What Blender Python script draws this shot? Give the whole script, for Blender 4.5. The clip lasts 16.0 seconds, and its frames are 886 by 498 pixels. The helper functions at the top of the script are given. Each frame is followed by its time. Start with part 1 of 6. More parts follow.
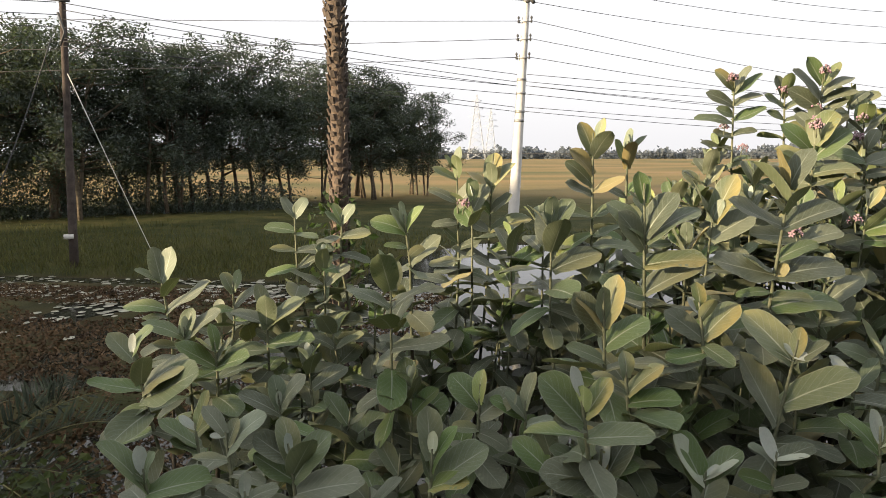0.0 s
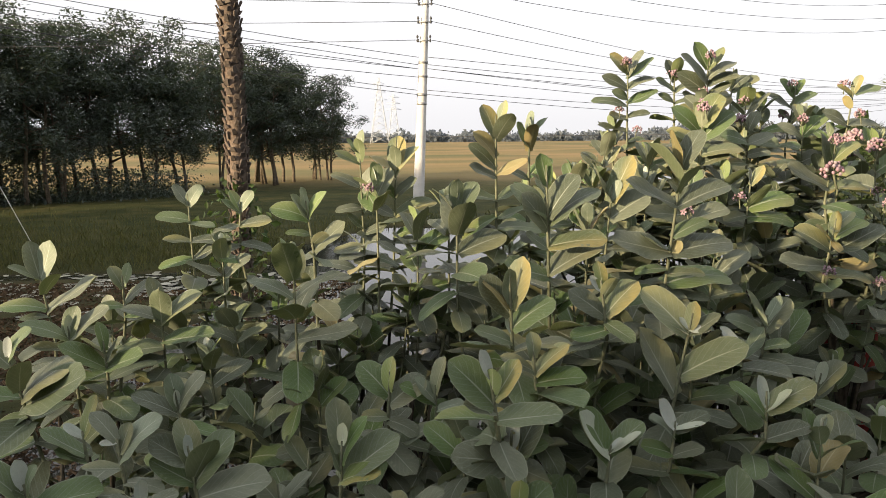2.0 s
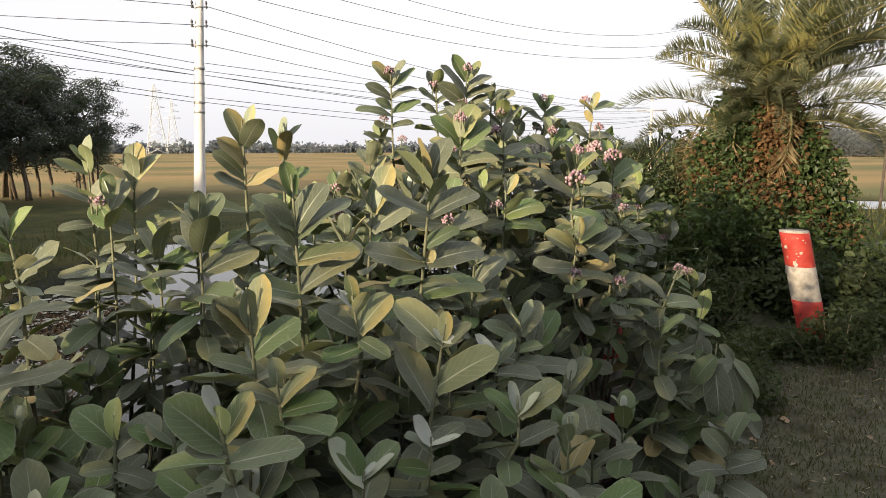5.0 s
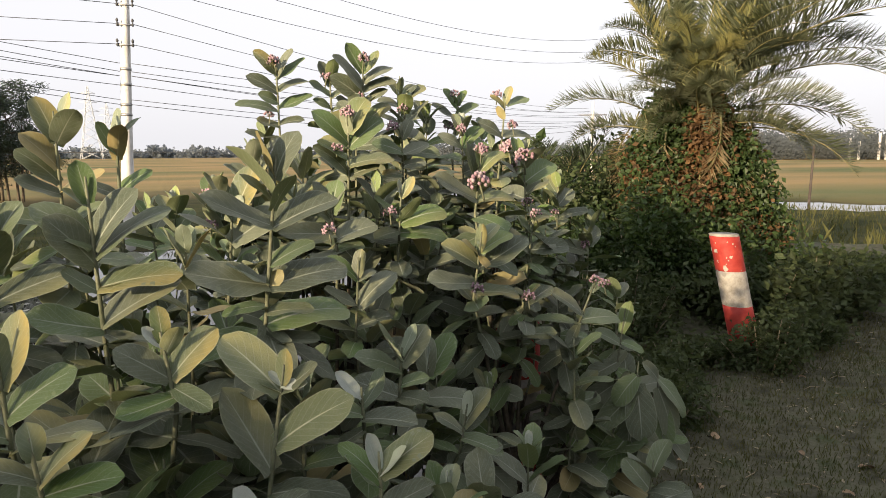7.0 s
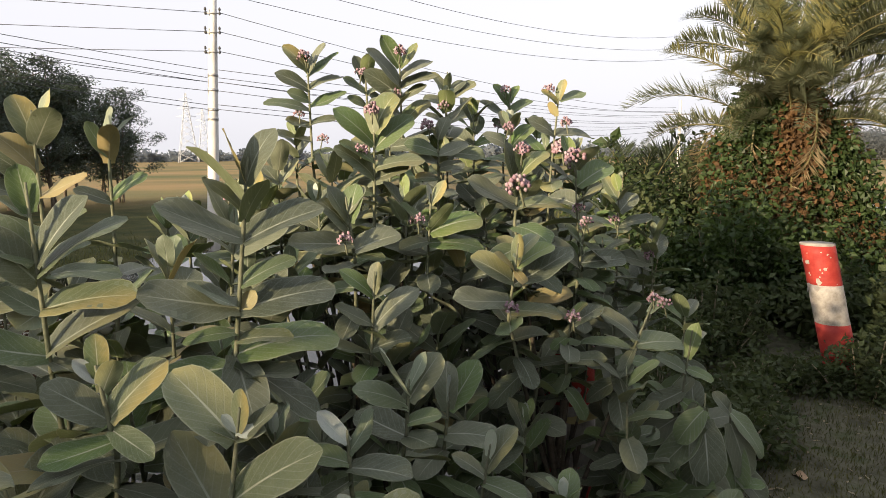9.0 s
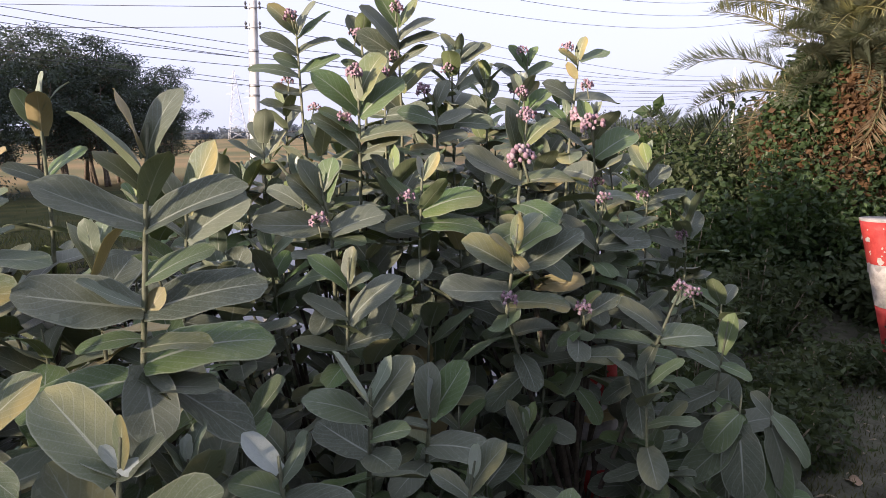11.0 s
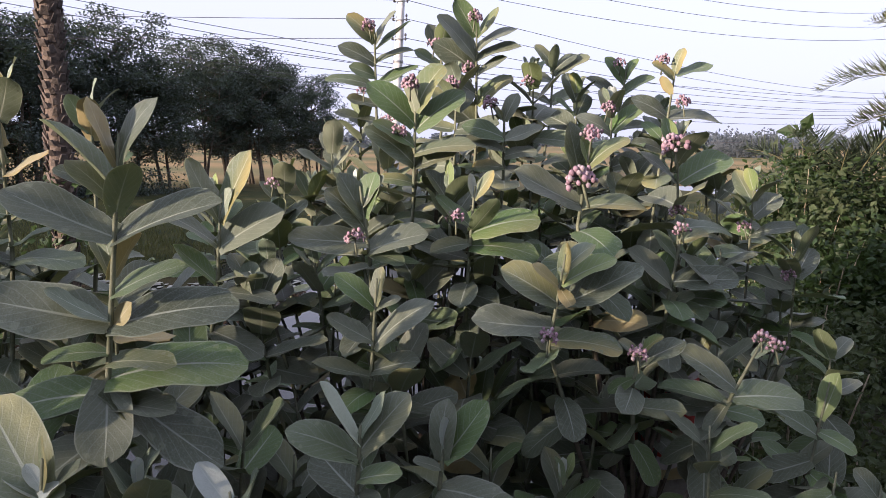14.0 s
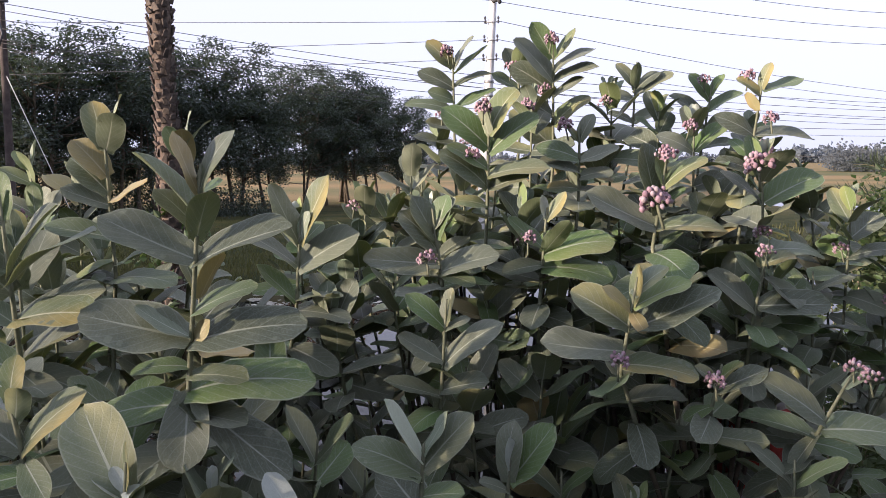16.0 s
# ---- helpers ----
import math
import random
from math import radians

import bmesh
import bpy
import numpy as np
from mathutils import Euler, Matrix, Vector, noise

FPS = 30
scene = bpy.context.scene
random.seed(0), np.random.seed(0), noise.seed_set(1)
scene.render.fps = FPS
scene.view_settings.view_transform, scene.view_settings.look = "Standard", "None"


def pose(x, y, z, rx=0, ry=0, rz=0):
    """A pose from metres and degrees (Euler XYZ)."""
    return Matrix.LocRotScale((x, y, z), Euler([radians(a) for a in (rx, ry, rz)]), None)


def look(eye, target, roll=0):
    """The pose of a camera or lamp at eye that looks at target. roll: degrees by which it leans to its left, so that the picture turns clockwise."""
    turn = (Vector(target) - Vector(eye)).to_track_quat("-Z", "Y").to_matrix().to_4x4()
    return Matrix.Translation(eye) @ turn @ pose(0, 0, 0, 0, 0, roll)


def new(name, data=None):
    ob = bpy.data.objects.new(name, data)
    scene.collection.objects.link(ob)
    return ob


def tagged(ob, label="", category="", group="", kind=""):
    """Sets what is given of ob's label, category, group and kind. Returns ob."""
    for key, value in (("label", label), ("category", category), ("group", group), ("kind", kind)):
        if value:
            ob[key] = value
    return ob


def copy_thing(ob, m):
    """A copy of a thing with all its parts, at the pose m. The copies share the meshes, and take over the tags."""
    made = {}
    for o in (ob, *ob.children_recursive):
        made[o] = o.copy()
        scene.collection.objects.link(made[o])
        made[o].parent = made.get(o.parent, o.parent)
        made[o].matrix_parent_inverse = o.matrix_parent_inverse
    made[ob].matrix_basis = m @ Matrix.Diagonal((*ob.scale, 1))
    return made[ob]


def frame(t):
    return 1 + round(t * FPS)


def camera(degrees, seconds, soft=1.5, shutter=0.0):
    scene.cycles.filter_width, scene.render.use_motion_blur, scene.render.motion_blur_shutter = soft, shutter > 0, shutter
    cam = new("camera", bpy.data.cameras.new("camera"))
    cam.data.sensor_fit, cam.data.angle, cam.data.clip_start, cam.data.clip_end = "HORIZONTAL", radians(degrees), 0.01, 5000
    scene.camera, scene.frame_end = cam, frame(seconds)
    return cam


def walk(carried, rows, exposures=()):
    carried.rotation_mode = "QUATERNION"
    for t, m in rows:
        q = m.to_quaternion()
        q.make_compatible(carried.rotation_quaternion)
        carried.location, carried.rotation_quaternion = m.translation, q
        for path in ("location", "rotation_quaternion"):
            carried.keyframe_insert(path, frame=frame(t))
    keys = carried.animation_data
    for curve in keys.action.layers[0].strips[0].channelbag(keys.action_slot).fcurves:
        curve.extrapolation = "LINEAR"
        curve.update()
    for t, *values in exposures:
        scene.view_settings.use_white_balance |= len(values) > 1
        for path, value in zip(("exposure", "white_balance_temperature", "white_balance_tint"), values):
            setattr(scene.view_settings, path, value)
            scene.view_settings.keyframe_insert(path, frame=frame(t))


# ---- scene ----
cam = camera(66.4, 16.0, 0.8)
PATH = [
    (0, (0.431, -0.88, 1.647), (0.171, 1.084, 1.373), -0.2),
    (0.5, (0.428, -0.865, 1.643), (0.233, 1.105, 1.358), -0.3),
    (1, (0.427, -0.86, 1.644), (0.283, 1.113, 1.348), -0.2),
    (1.5, (0.432, -0.856, 1.645), (0.374, 1.12, 1.337), -0.4),
    (2, (0.431, -0.849, 1.646), (0.446, 1.125, 1.323), -0.6),
    (2.5, (0.434, -0.833, 1.639), (0.523, 1.139, 1.32), -0.2),
    (3, (0.452, -0.823, 1.639), (0.747, 1.129, 1.32), 0.5),
    (3.5, (0.452, -0.813, 1.645), (0.926, 1.11, 1.367), 0.5),
    (4, (0.456, -0.804, 1.642), (1.044, 1.085, 1.35), -0.2),
    (4.2, (0.464, -0.801, 1.64), (1.059, 1.085, 1.343), -0.3),
    (6.3, (0.769, -0.63, 1.624), (1.405, 1.245, 1.343), 0.0),
    (6.5, (0.791, -0.614, 1.622), (1.444, 1.255, 1.338), -0.7),
    (7, (0.85, -0.519, 1.615), (1.603, 1.312, 1.333), -0.3),
    (7.5, (0.882, -0.432, 1.609), (1.673, 1.386, 1.346), -0.8),
    (8, (0.914, -0.385, 1.601), (1.722, 1.422, 1.313), -1.4),
    (8.5, (0.987, -0.358, 1.609), (1.68, 1.497, 1.329), -1.0),
    (9, (1.075, -0.337, 1.611), (1.605, 1.572, 1.336), -0.6),
    (9.2, (1.109, -0.33, 1.611), (1.605, 1.589, 1.341), -0.2),
    (11.3, (1.294, -0.099, 1.592), (1.672, 1.834, 1.242), -1.1),
    (11.5, (1.304, -0.078, 1.593), (1.664, 1.859, 1.248), -0.7),
    (12, (1.312, -0.053, 1.599), (1.58, 1.904, 1.282), -1.2),
    (12.5, (1.333, -0.048, 1.593), (1.527, 1.911, 1.243), -2.6),
    (13, (1.399, -0.036, 1.601), (1.563, 1.93, 1.271), -0.9),
    (13.5, (1.466, -0.035, 1.606), (1.556, 1.937, 1.28), 0.3),
    (14, (1.513, -0.04, 1.604), (1.513, 1.936, 1.291), 0.5),
    (14.5, (1.54, -0.047, 1.605), (1.467, 1.925, 1.284), 0.6),
    (15, (1.555, -0.06, 1.613), (1.446, 1.916, 1.324), 1.0),
    (15.5, (1.565, -0.064, 1.614), (1.371, 1.907, 1.34), 0.3),
    (16, (1.563, -0.057, 1.614), (1.293, 1.907, 1.355), -0.4),
]
walk(cam, [(t, look(eye, target, roll)) for t, eye, target, roll in PATH],
     [(0, 0.30, 6500, 12), (4, 0.27, 6450, 13), (9, 0.20, 6350, 15), (11.3, 0.22, 5480, 27), (14, 0.22, 5480, 27), (16, 0.27, 5520, 26)])

# ---- light ----
SUN_DIR = Vector((-0.82, -0.545, 0.185)).normalized()   # towards the sun
EXPOSURE = 0.0

world = bpy.data.worlds.new("sky")
scene.world = world
world.use_nodes = True
wn, wl = world.node_tree.nodes, world.node_tree.links
sky = wn.new("ShaderNodeTexSky")
sky.sky_type = "NISHITA"
sky.sun_disc = False
sky.sun_elevation = math.asin(SUN_DIR.z)
sky.sun_rotation = math.atan2(SUN_DIR.x, SUN_DIR.y)
sky.air_density, sky.dust_density, sky.ozone_density = 1.0, 4.0, 1.5
pale = wn.new("ShaderNodeHueSaturation")
pale.inputs["Saturation"].default_value = 0.30
pale.inputs["Value"].default_value = 1.0
wl.new(sky.outputs[0], pale.inputs["Color"])
haze = wn.new("ShaderNodeMixRGB")
haze.inputs[0].default_value = 0.55
haze.inputs[2].default_value = (12.6, 12.6, 12.7, 1)
wl.new(pale.outputs[0], haze.inputs[1])
wl.new(haze.outputs[0], wn["Background"].inputs["Color"])
wn["Background"].inputs["Strength"].default_value = 0.106

sun_data = bpy.data.lights.new("sun", "SUN")
sun_data.energy, sun_data.angle, sun_data.color = 8.6, radians(1.2), (1.0, 0.79, 0.50)
sun = new("sun", sun_data)
sun.matrix_world = look(SUN_DIR * 60, (0, 0, 0))
scene.view_settings.exposure = EXPOSURE


# ---- materials ----
def mat(name, a, b, size=0.2, rough=0.8, bump=0.3, detail=6, metal=0.0, fine=None, island=0.0, translucent=None, obj=0.0, spec=0.3, through_it=0.25):
    """Two colours mixed by noise of that size in metres, with a finer grain in the relief."""
    m = bpy.data.materials.new(name)
    m.use_nodes = True
    n, l = m.node_tree.nodes, m.node_tree.links
    p = n["Principled BSDF"]
    p.inputs["Roughness"].default_value = rough
    p.inputs["Metallic"].default_value = metal
    p.inputs["Specular IOR Level"].default_value = spec
    geo = n.new("ShaderNodeNewGeometry")
    nz = n.new("ShaderNodeTexNoise")
    nz.inputs["Scale"].default_value = 1.0 / size
    nz.inputs["Detail"].default_value = detail
    nz.inputs["Roughness"].default_value = 0.65
    l.new(geo.outputs["Position"], nz.inputs["Vector"])
    ramp = n.new("ShaderNodeValToRGB")
    ramp.color_ramp.elements[0].position, ramp.color_ramp.elements[1].position = 0.33, 0.67
    ramp.color_ramp.elements[0].color, ramp.color_ramp.elements[1].color = (*a, 1), (*b, 1)
    l.new(nz.outputs["Fac"], ramp.inputs["Fac"])
    col = ramp.outputs["Color"]
    for amount, node, out in ((island, "ShaderNodeNewGeometry", "Random Per Island"), (obj, "ShaderNodeObjectInfo", "Random")):
        if amount:
            r = n.new(node)
            mp = n.new("ShaderNodeMapRange")
            mp.inputs["To Min"].default_value, mp.inputs["To Max"].default_value = 1 - amount, 1 + amount
            l.new(r.outputs[out], mp.inputs["Value"])
            hs = n.new("ShaderNodeHueSaturation")
            l.new(mp.outputs[0], hs.inputs["Value"])
            l.new(col, hs.inputs["Color"])
            col = hs.outputs[0]
    l.new(col, p.inputs["Base Color"])
    if bump:
        fz = n.new("ShaderNodeTexNoise")
        fz.inputs["Scale"].default_value = 1.0 / (fine or size / 6)
        fz.inputs["Detail"].default_value = 4
        l.new(geo.outputs["Position"], fz.inputs["Vector"])
        bp = n.new("ShaderNodeBump")
        bp.inputs["Strength"].default_value = bump
        bp.inputs["Distance"].default_value = (fine or size / 6) * 0.5
        l.new(fz.outputs["Fac"], bp.inputs["Height"])
        l.new(bp.outputs[0], p.inputs["Normal"])
    if translucent:
        tr = n.new("ShaderNodeBsdfTranslucent")
        tr.inputs["Color"].default_value = (*translucent, 1)
        mx = n.new("ShaderNodeMixShader")
        mx.inputs[0].default_value = through_it
        l.new(p.outputs[0], mx.inputs[1])
        l.new(tr.outputs[0], mx.inputs[2])
        l.new(mx.outputs[0], n["Material Output"].inputs["Surface"])
    return m


def leaf_material(name, dark, light, rib, yellow, yellow_amount, trans, warm):
    """A broad waxy leaf: pale midrib and side veins along its own length, blotches, some yellowing towards the edge."""
    m = bpy.data.materials.new(name)
    m.use_nodes = True
    n, l = m.node_tree.nodes, m.node_tree.links
    p = n["Principled BSDF"]
    p.inputs["Roughness"].default_value = 0.48
    p.inputs["Specular IOR Level"].default_value = 0.34

    def math_node(op, a, b=None, clamp=False):
        k = n.new("ShaderNodeMath")
        k.operation, k.use_clamp = op, clamp
        for i, v in enumerate((a, b)):
            if v is None:
                continue
            if isinstance(v, (int, float)):
                k.inputs[i].default_value = v
            else:
                l.new(v, k.inputs[i])
        return k.outputs[0]

    def mix(f, a, b):
        k = n.new("ShaderNodeMixRGB")
        for i, v in enumerate((f, a, b)):
            if isinstance(v, (int, float)):
                k.inputs[i].default_value = v
            elif isinstance(v, tuple):
                k.inputs[i].default_value = (*v, 1)
            else:
                l.new(v, k.inputs[i])
        return k.outputs[0]

    uv = n.new("ShaderNodeUVMap")
    sep = n.new("ShaderNodeSeparateXYZ")
    l.new(uv.outputs[0], sep.inputs[0])
    u, side = sep.outputs[0], math_node("ABSOLUTE", math_node("SUBTRACT", sep.outputs[1], 0.5))
    info = n.new("ShaderNodeObjectInfo")
    tex = n.new("ShaderNodeTexCoord")
    shift = n.new("ShaderNodeVectorMath")
    shift.operation = "ADD"
    l.new(tex.outputs["Object"], shift.inputs[0])
    l.new(info.outputs["Location"], shift.inputs[1])
    nz = n.new("ShaderNodeTexNoise")
    nz.inputs["Scale"].default_value, nz.inputs["Detail"].default_value = 6.0, 7
    l.new(shift.outputs[0], nz.inputs["Vector"])
    grain = n.new("ShaderNodeTexNoise")
    grain.inputs["Scale"].default_value, grain.inputs["Detail"].default_value = 60.0, 5
    l.new(shift.outputs[0], grain.inputs["Vector"])
    tone = math_node("ADD", math_node("MULTIPLY", info.outputs["Random"], 0.75), math_node("MULTIPLY", math_node("SUBTRACT", nz.outputs["Fac"], 0.25), 0.95), True)
    base = mix(tone, dark, light)
    fresh = math_node("MULTIPLY", math_node("SUBTRACT", math_node("FRACT", math_node("MULTIPLY", info.outputs["Random"], 3.77)), 0.46, True), 2.2, True)
    base = mix(fresh, base, warm)
    dust = math_node("MULTIPLY", math_node("SUBTRACT", grain.outputs["Fac"], 0.47, True), 1.9, True)
    base = mix(dust, base, (0.27, 0.295, 0.235))
    # yellowing from the margin inwards on some leaves; half-yellow ones hold sunlight too
    some = math_node("MULTIPLY", math_node("SUBTRACT", math_node("FRACT", math_node("MULTIPLY", info.outputs["Random"], 7.31)), 1 - yellow_amount, True), 3.0, True)
    half_side = math_node("MULTIPLY", math_node("SUBTRACT", sep.outputs[1], 0.5), 1.5)
    edge = math_node("SUBTRACT", math_node("ADD", math_node("MULTIPLY", u, 0.75), half_side), 0.12, True)
    base = mix(math_node("MULTIPLY", math_node("MULTIPLY", edge, some), math_node("ADD", nz.outputs["Fac"], 0.2), True), base, yellow)
    # side veins and midrib
    wave = math_node("SINE", math_node("MULTIPLY", math_node("SUBTRACT", u, math_node("MULTIPLY", side, 0.75)), 46.0))
    vein = math_node("MULTIPLY", math_node("SUBTRACT", wave, 0.86, True), 3.2, True)
    base = mix(math_node("MULTIPLY", vein, 0.55), base, rib)
    half = math_node("SUBTRACT", 0.040, math_node("MULTIPLY", u, 0.028))
    mid = math_node("MULTIPLY", math_node("SUBTRACT", half, side, True), 70.0, True)
    base = mix(math_node("MULTIPLY", mid, 0.85), base, rib)
    rim = math_node("MULTIPLY", math_node("SUBTRACT", side, 0.468, True), 40.0, True)
    base = mix(math_node("MULTIPLY", rim, 0.55), base, rib)
    l.new(base, p.inputs["Base Color"])
    bp = n.new("ShaderNodeBump")
    bp.inputs["Strength"].default_value, bp.inputs["Distance"].default_value = 0.16, 0.012
    l.new(math_node("ADD", math_node("MULTIPLY", grain.outputs["Fac"], 0.5), math_node("SUBTRACT", 0.0, math_node("ADD", math_node("MULTIPLY", vein, 0.25), math_node("MULTIPLY", mid, 0.6)))), bp.inputs["Height"])
    l.new(bp.outputs[0], p.inputs["Normal"])
    tr = n.new("ShaderNodeBsdfTranslucent")
    tr.inputs["Color"].default_value = (*trans, 1)
    mx = n.new("ShaderNodeMixShader")
    mx.inputs[0].default_value = 0.22
    l.new(p.outputs[0], mx.inputs[1])
    l.new(tr.outputs[0], mx.inputs[2])
    l.new(mx.outputs[0], n["Material Output"].inputs["Surface"])
    return m


LEAF = leaf_material("milkweed_leaf", (0.048, 0.066, 0.040), (0.180, 0.200, 0.142), (0.40, 0.43, 0.34), (0.40, 0.37, 0.15), 0.30, (0.40, 0.44, 0.18), (0.088, 0.158, 0.040))
UNDER = leaf_material("milkweed_leaf_underside", (0.120, 0.150, 0.092), (0.250, 0.275, 0.190), (0.42, 0.44, 0.34), (0.42, 0.38, 0.19), 0.26, (0.40, 0.44, 0.18), (0.185, 0.240, 0.090))
YOUNG = leaf_material("young_milkweed_leaf", (0.12, 0.165, 0.105), (0.25, 0.295, 0.215), (0.48, 0.52, 0.42), (0.46, 0.42, 0.16), 0.40, (0.40, 0.44, 0.18), (0.22, 0.30, 0.10))
SILVER = leaf_material("silvery_milkweed_bud_leaf", (0.42, 0.48, 0.43), (0.62, 0.66, 0.61), (0.60, 0.64, 0.57), (0.56, 0.52, 0.26), 0.15, (0.40, 0.44, 0.18), (0.50, 0.56, 0.42))
FADED = leaf_material("yellowing_milkweed_leaf", (0.22, 0.20, 0.085), (0.40, 0.33, 0.15), (0.50, 0.45, 0.28), (0.44, 0.34, 0.16), 0.5, (0.48, 0.42, 0.14), (0.44, 0.40, 0.19))
# yellow half: part real yellowing, part warm sunlight put into the colour
HALF_YELLOW = leaf_material("sunlit_half_yellow_leaf", (0.080, 0.115, 0.055), (0.185, 0.215, 0.120), (0.46, 0.47, 0.33), (0.42, 0.33, 0.11), 1.0, (0.44, 0.44, 0.16), (0.13, 0.19, 0.05))
STEM = mat("milkweed_stem", (0.10, 0.115, 0.07), (0.21, 0.215, 0.14), 0.03, 0.75, 0.4)
TWIG = mat("old_milkweed_wood", (0.055, 0.045, 0.033), (0.13, 0.11, 0.08), 0.03, 0.9, 0.6)
PETAL = mat("lavender_petal", (0.23, 0.13, 0.165), (0.38, 0.265, 0.30), 0.01, 0.6, 0.1, island=0.25)
BUD = mat("pale_bud", (0.28, 0.21, 0.235), (0.42, 0.35, 0.365), 0.01, 0.6, 0.1)
BARK = mat("tree_bark", (0.07, 0.055, 0.04), (0.17, 0.14, 0.10), 0.15, 0.95, 0.8)
TREE_LEAF = mat("tree_foliage", (0.047, 0.063, 0.057), (0.100, 0.120, 0.106), 1.6, 0.6, 0, island=0.45, translucent=(0.10, 0.14, 0.03))
PALM_LEAF = mat("palm_frond_leaf", (0.080, 0.100, 0.068), (0.175, 0.188, 0.118), 0.5, 0.45, 0, island=0.3, translucent=(0.20, 0.22, 0.06))
# darker copy of the frond leaf, with the bank's deep shade in its colour
PALM_SHADED = mat("shaded_palm_leaf", (0.020, 0.031, 0.018), (0.050, 0.064, 0.036), 0.5, 0.5, 0, island=0.5, spec=0.15)
# yellow-green of young fronds, with the sun on the palm's heart put in
PALM_YELLOW = mat("sunlit_young_palm_leaf", (0.14, 0.15, 0.06), (0.26, 0.245, 0.10), 0.4, 0.5, 0, island=0.3, translucent=(0.28, 0.26, 0.06))
PALM_DRY = mat("dry_palm_frond", (0.12, 0.095, 0.055), (0.25, 0.20, 0.115), 0.3, 0.7, 0, island=0.3, translucent=(0.25, 0.18, 0.06))
RACHIS = mat("palm_rachis", (0.14, 0.135, 0.06), (0.24, 0.21, 0.09), 0.2, 0.55, 0.2)
PALM_BARK = mat("palm_bark", (0.09, 0.065, 0.05), (0.20, 0.155, 0.12), 0.05, 0.95, 0.9)
BOOT = mat("palm_leaf_base", (0.055, 0.044, 0.038), (0.145, 0.118, 0.097), 0.06, 0.9, 0.8, obj=0.35)
VINE = mat("vine_leaf", (0.020, 0.039, 0.014), (0.052, 0.080, 0.029), 0.25, 0.5, 0, island=0.4, translucent=(0.14, 0.22, 0.04))
VINE_DRY = mat("withered_vine_leaf", (0.055, 0.037, 0.021), (0.145, 0.080, 0.033), 0.2, 0.7, 0, island=0.4, translucent=(0.30, 0.16, 0.04))
WEED = mat("weed_leaf", (0.028, 0.043, 0.019), (0.072, 0.088, 0.042), 0.3, 0.6, 0, island=0.55, translucent=(0.13, 0.17, 0.05), spec=0.15)
STALK = mat("dry_stalk", (0.16, 0.13, 0.08), (0.33, 0.28, 0.19), 0.1, 0.9, 0.3)
REED = mat("pond_weed", (0.048, 0.027, 0.014), (0.125, 0.080, 0.038), 0.5, 0.8, 0, island=0.4)
PAD = mat("floating_pad", (0.20, 0.20, 0.15), (0.36, 0.35, 0.28), 0.4, 0.35, 0, island=0.4)
GRASS = mat("grass_blade", (0.038, 0.046, 0.014), (0.110, 0.104, 0.036), 0.7, 0.7, 0, island=0.35, translucent=(0.15, 0.16, 0.04))
RED = mat("red_paint", (0.32, 0.028, 0.022), (0.45, 0.060, 0.045), 0.06, 0.6, 0.5, fine=0.008)
WHITE = mat("dirty_white_paint", (0.27, 0.245, 0.21), (0.52, 0.485, 0.43), 0.05, 0.7, 0.5, fine=0.008)
CONCRETE = mat("pole_concrete", (0.52, 0.51, 0.48), (0.68, 0.67, 0.64), 0.5, 0.8, 0.2)
RAW = mat("bare_concrete", (0.24, 0.22, 0.20), (0.42, 0.39, 0.35), 0.05, 0.9, 0.6)
WOOD = mat("creosoted_wood", (0.045, 0.036, 0.032), (0.095, 0.077, 0.067), 0.2, 0.9, 0.6)
STEEL = mat("galvanised_steel", (0.28, 0.28, 0.28), (0.42, 0.42, 0.42), 0.2, 0.5, 0.1, metal=0.6)
CABLE = mat("weathered_cable", (0.05, 0.05, 0.052), (0.085, 0.085, 0.088), 2.0, 0.6, 0)
LITTER = mat("dead_leaf", (0.16, 0.10, 0.06), (0.38, 0.28, 0.18), 0.05, 0.8, 0.2, obj=0.3)
# pale blue-grey for distance: the haze is put into these three colours
FAR_TREES = mat("distant_trees_hazed", (0.165, 0.190, 0.210), (0.205, 0.232, 0.250), 12.0, 1.0, 0, spec=0.0, translucent=(0.185, 0.21, 0.23), through_it=0.5)
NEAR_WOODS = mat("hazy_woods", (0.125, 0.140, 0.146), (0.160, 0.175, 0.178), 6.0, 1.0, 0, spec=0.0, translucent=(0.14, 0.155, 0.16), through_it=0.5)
FAR_STEEL = mat("distant_steel_hazed", (0.48, 0.51, 0.55), (0.56, 0.59, 0.62), 5.0, 0.8, 0)


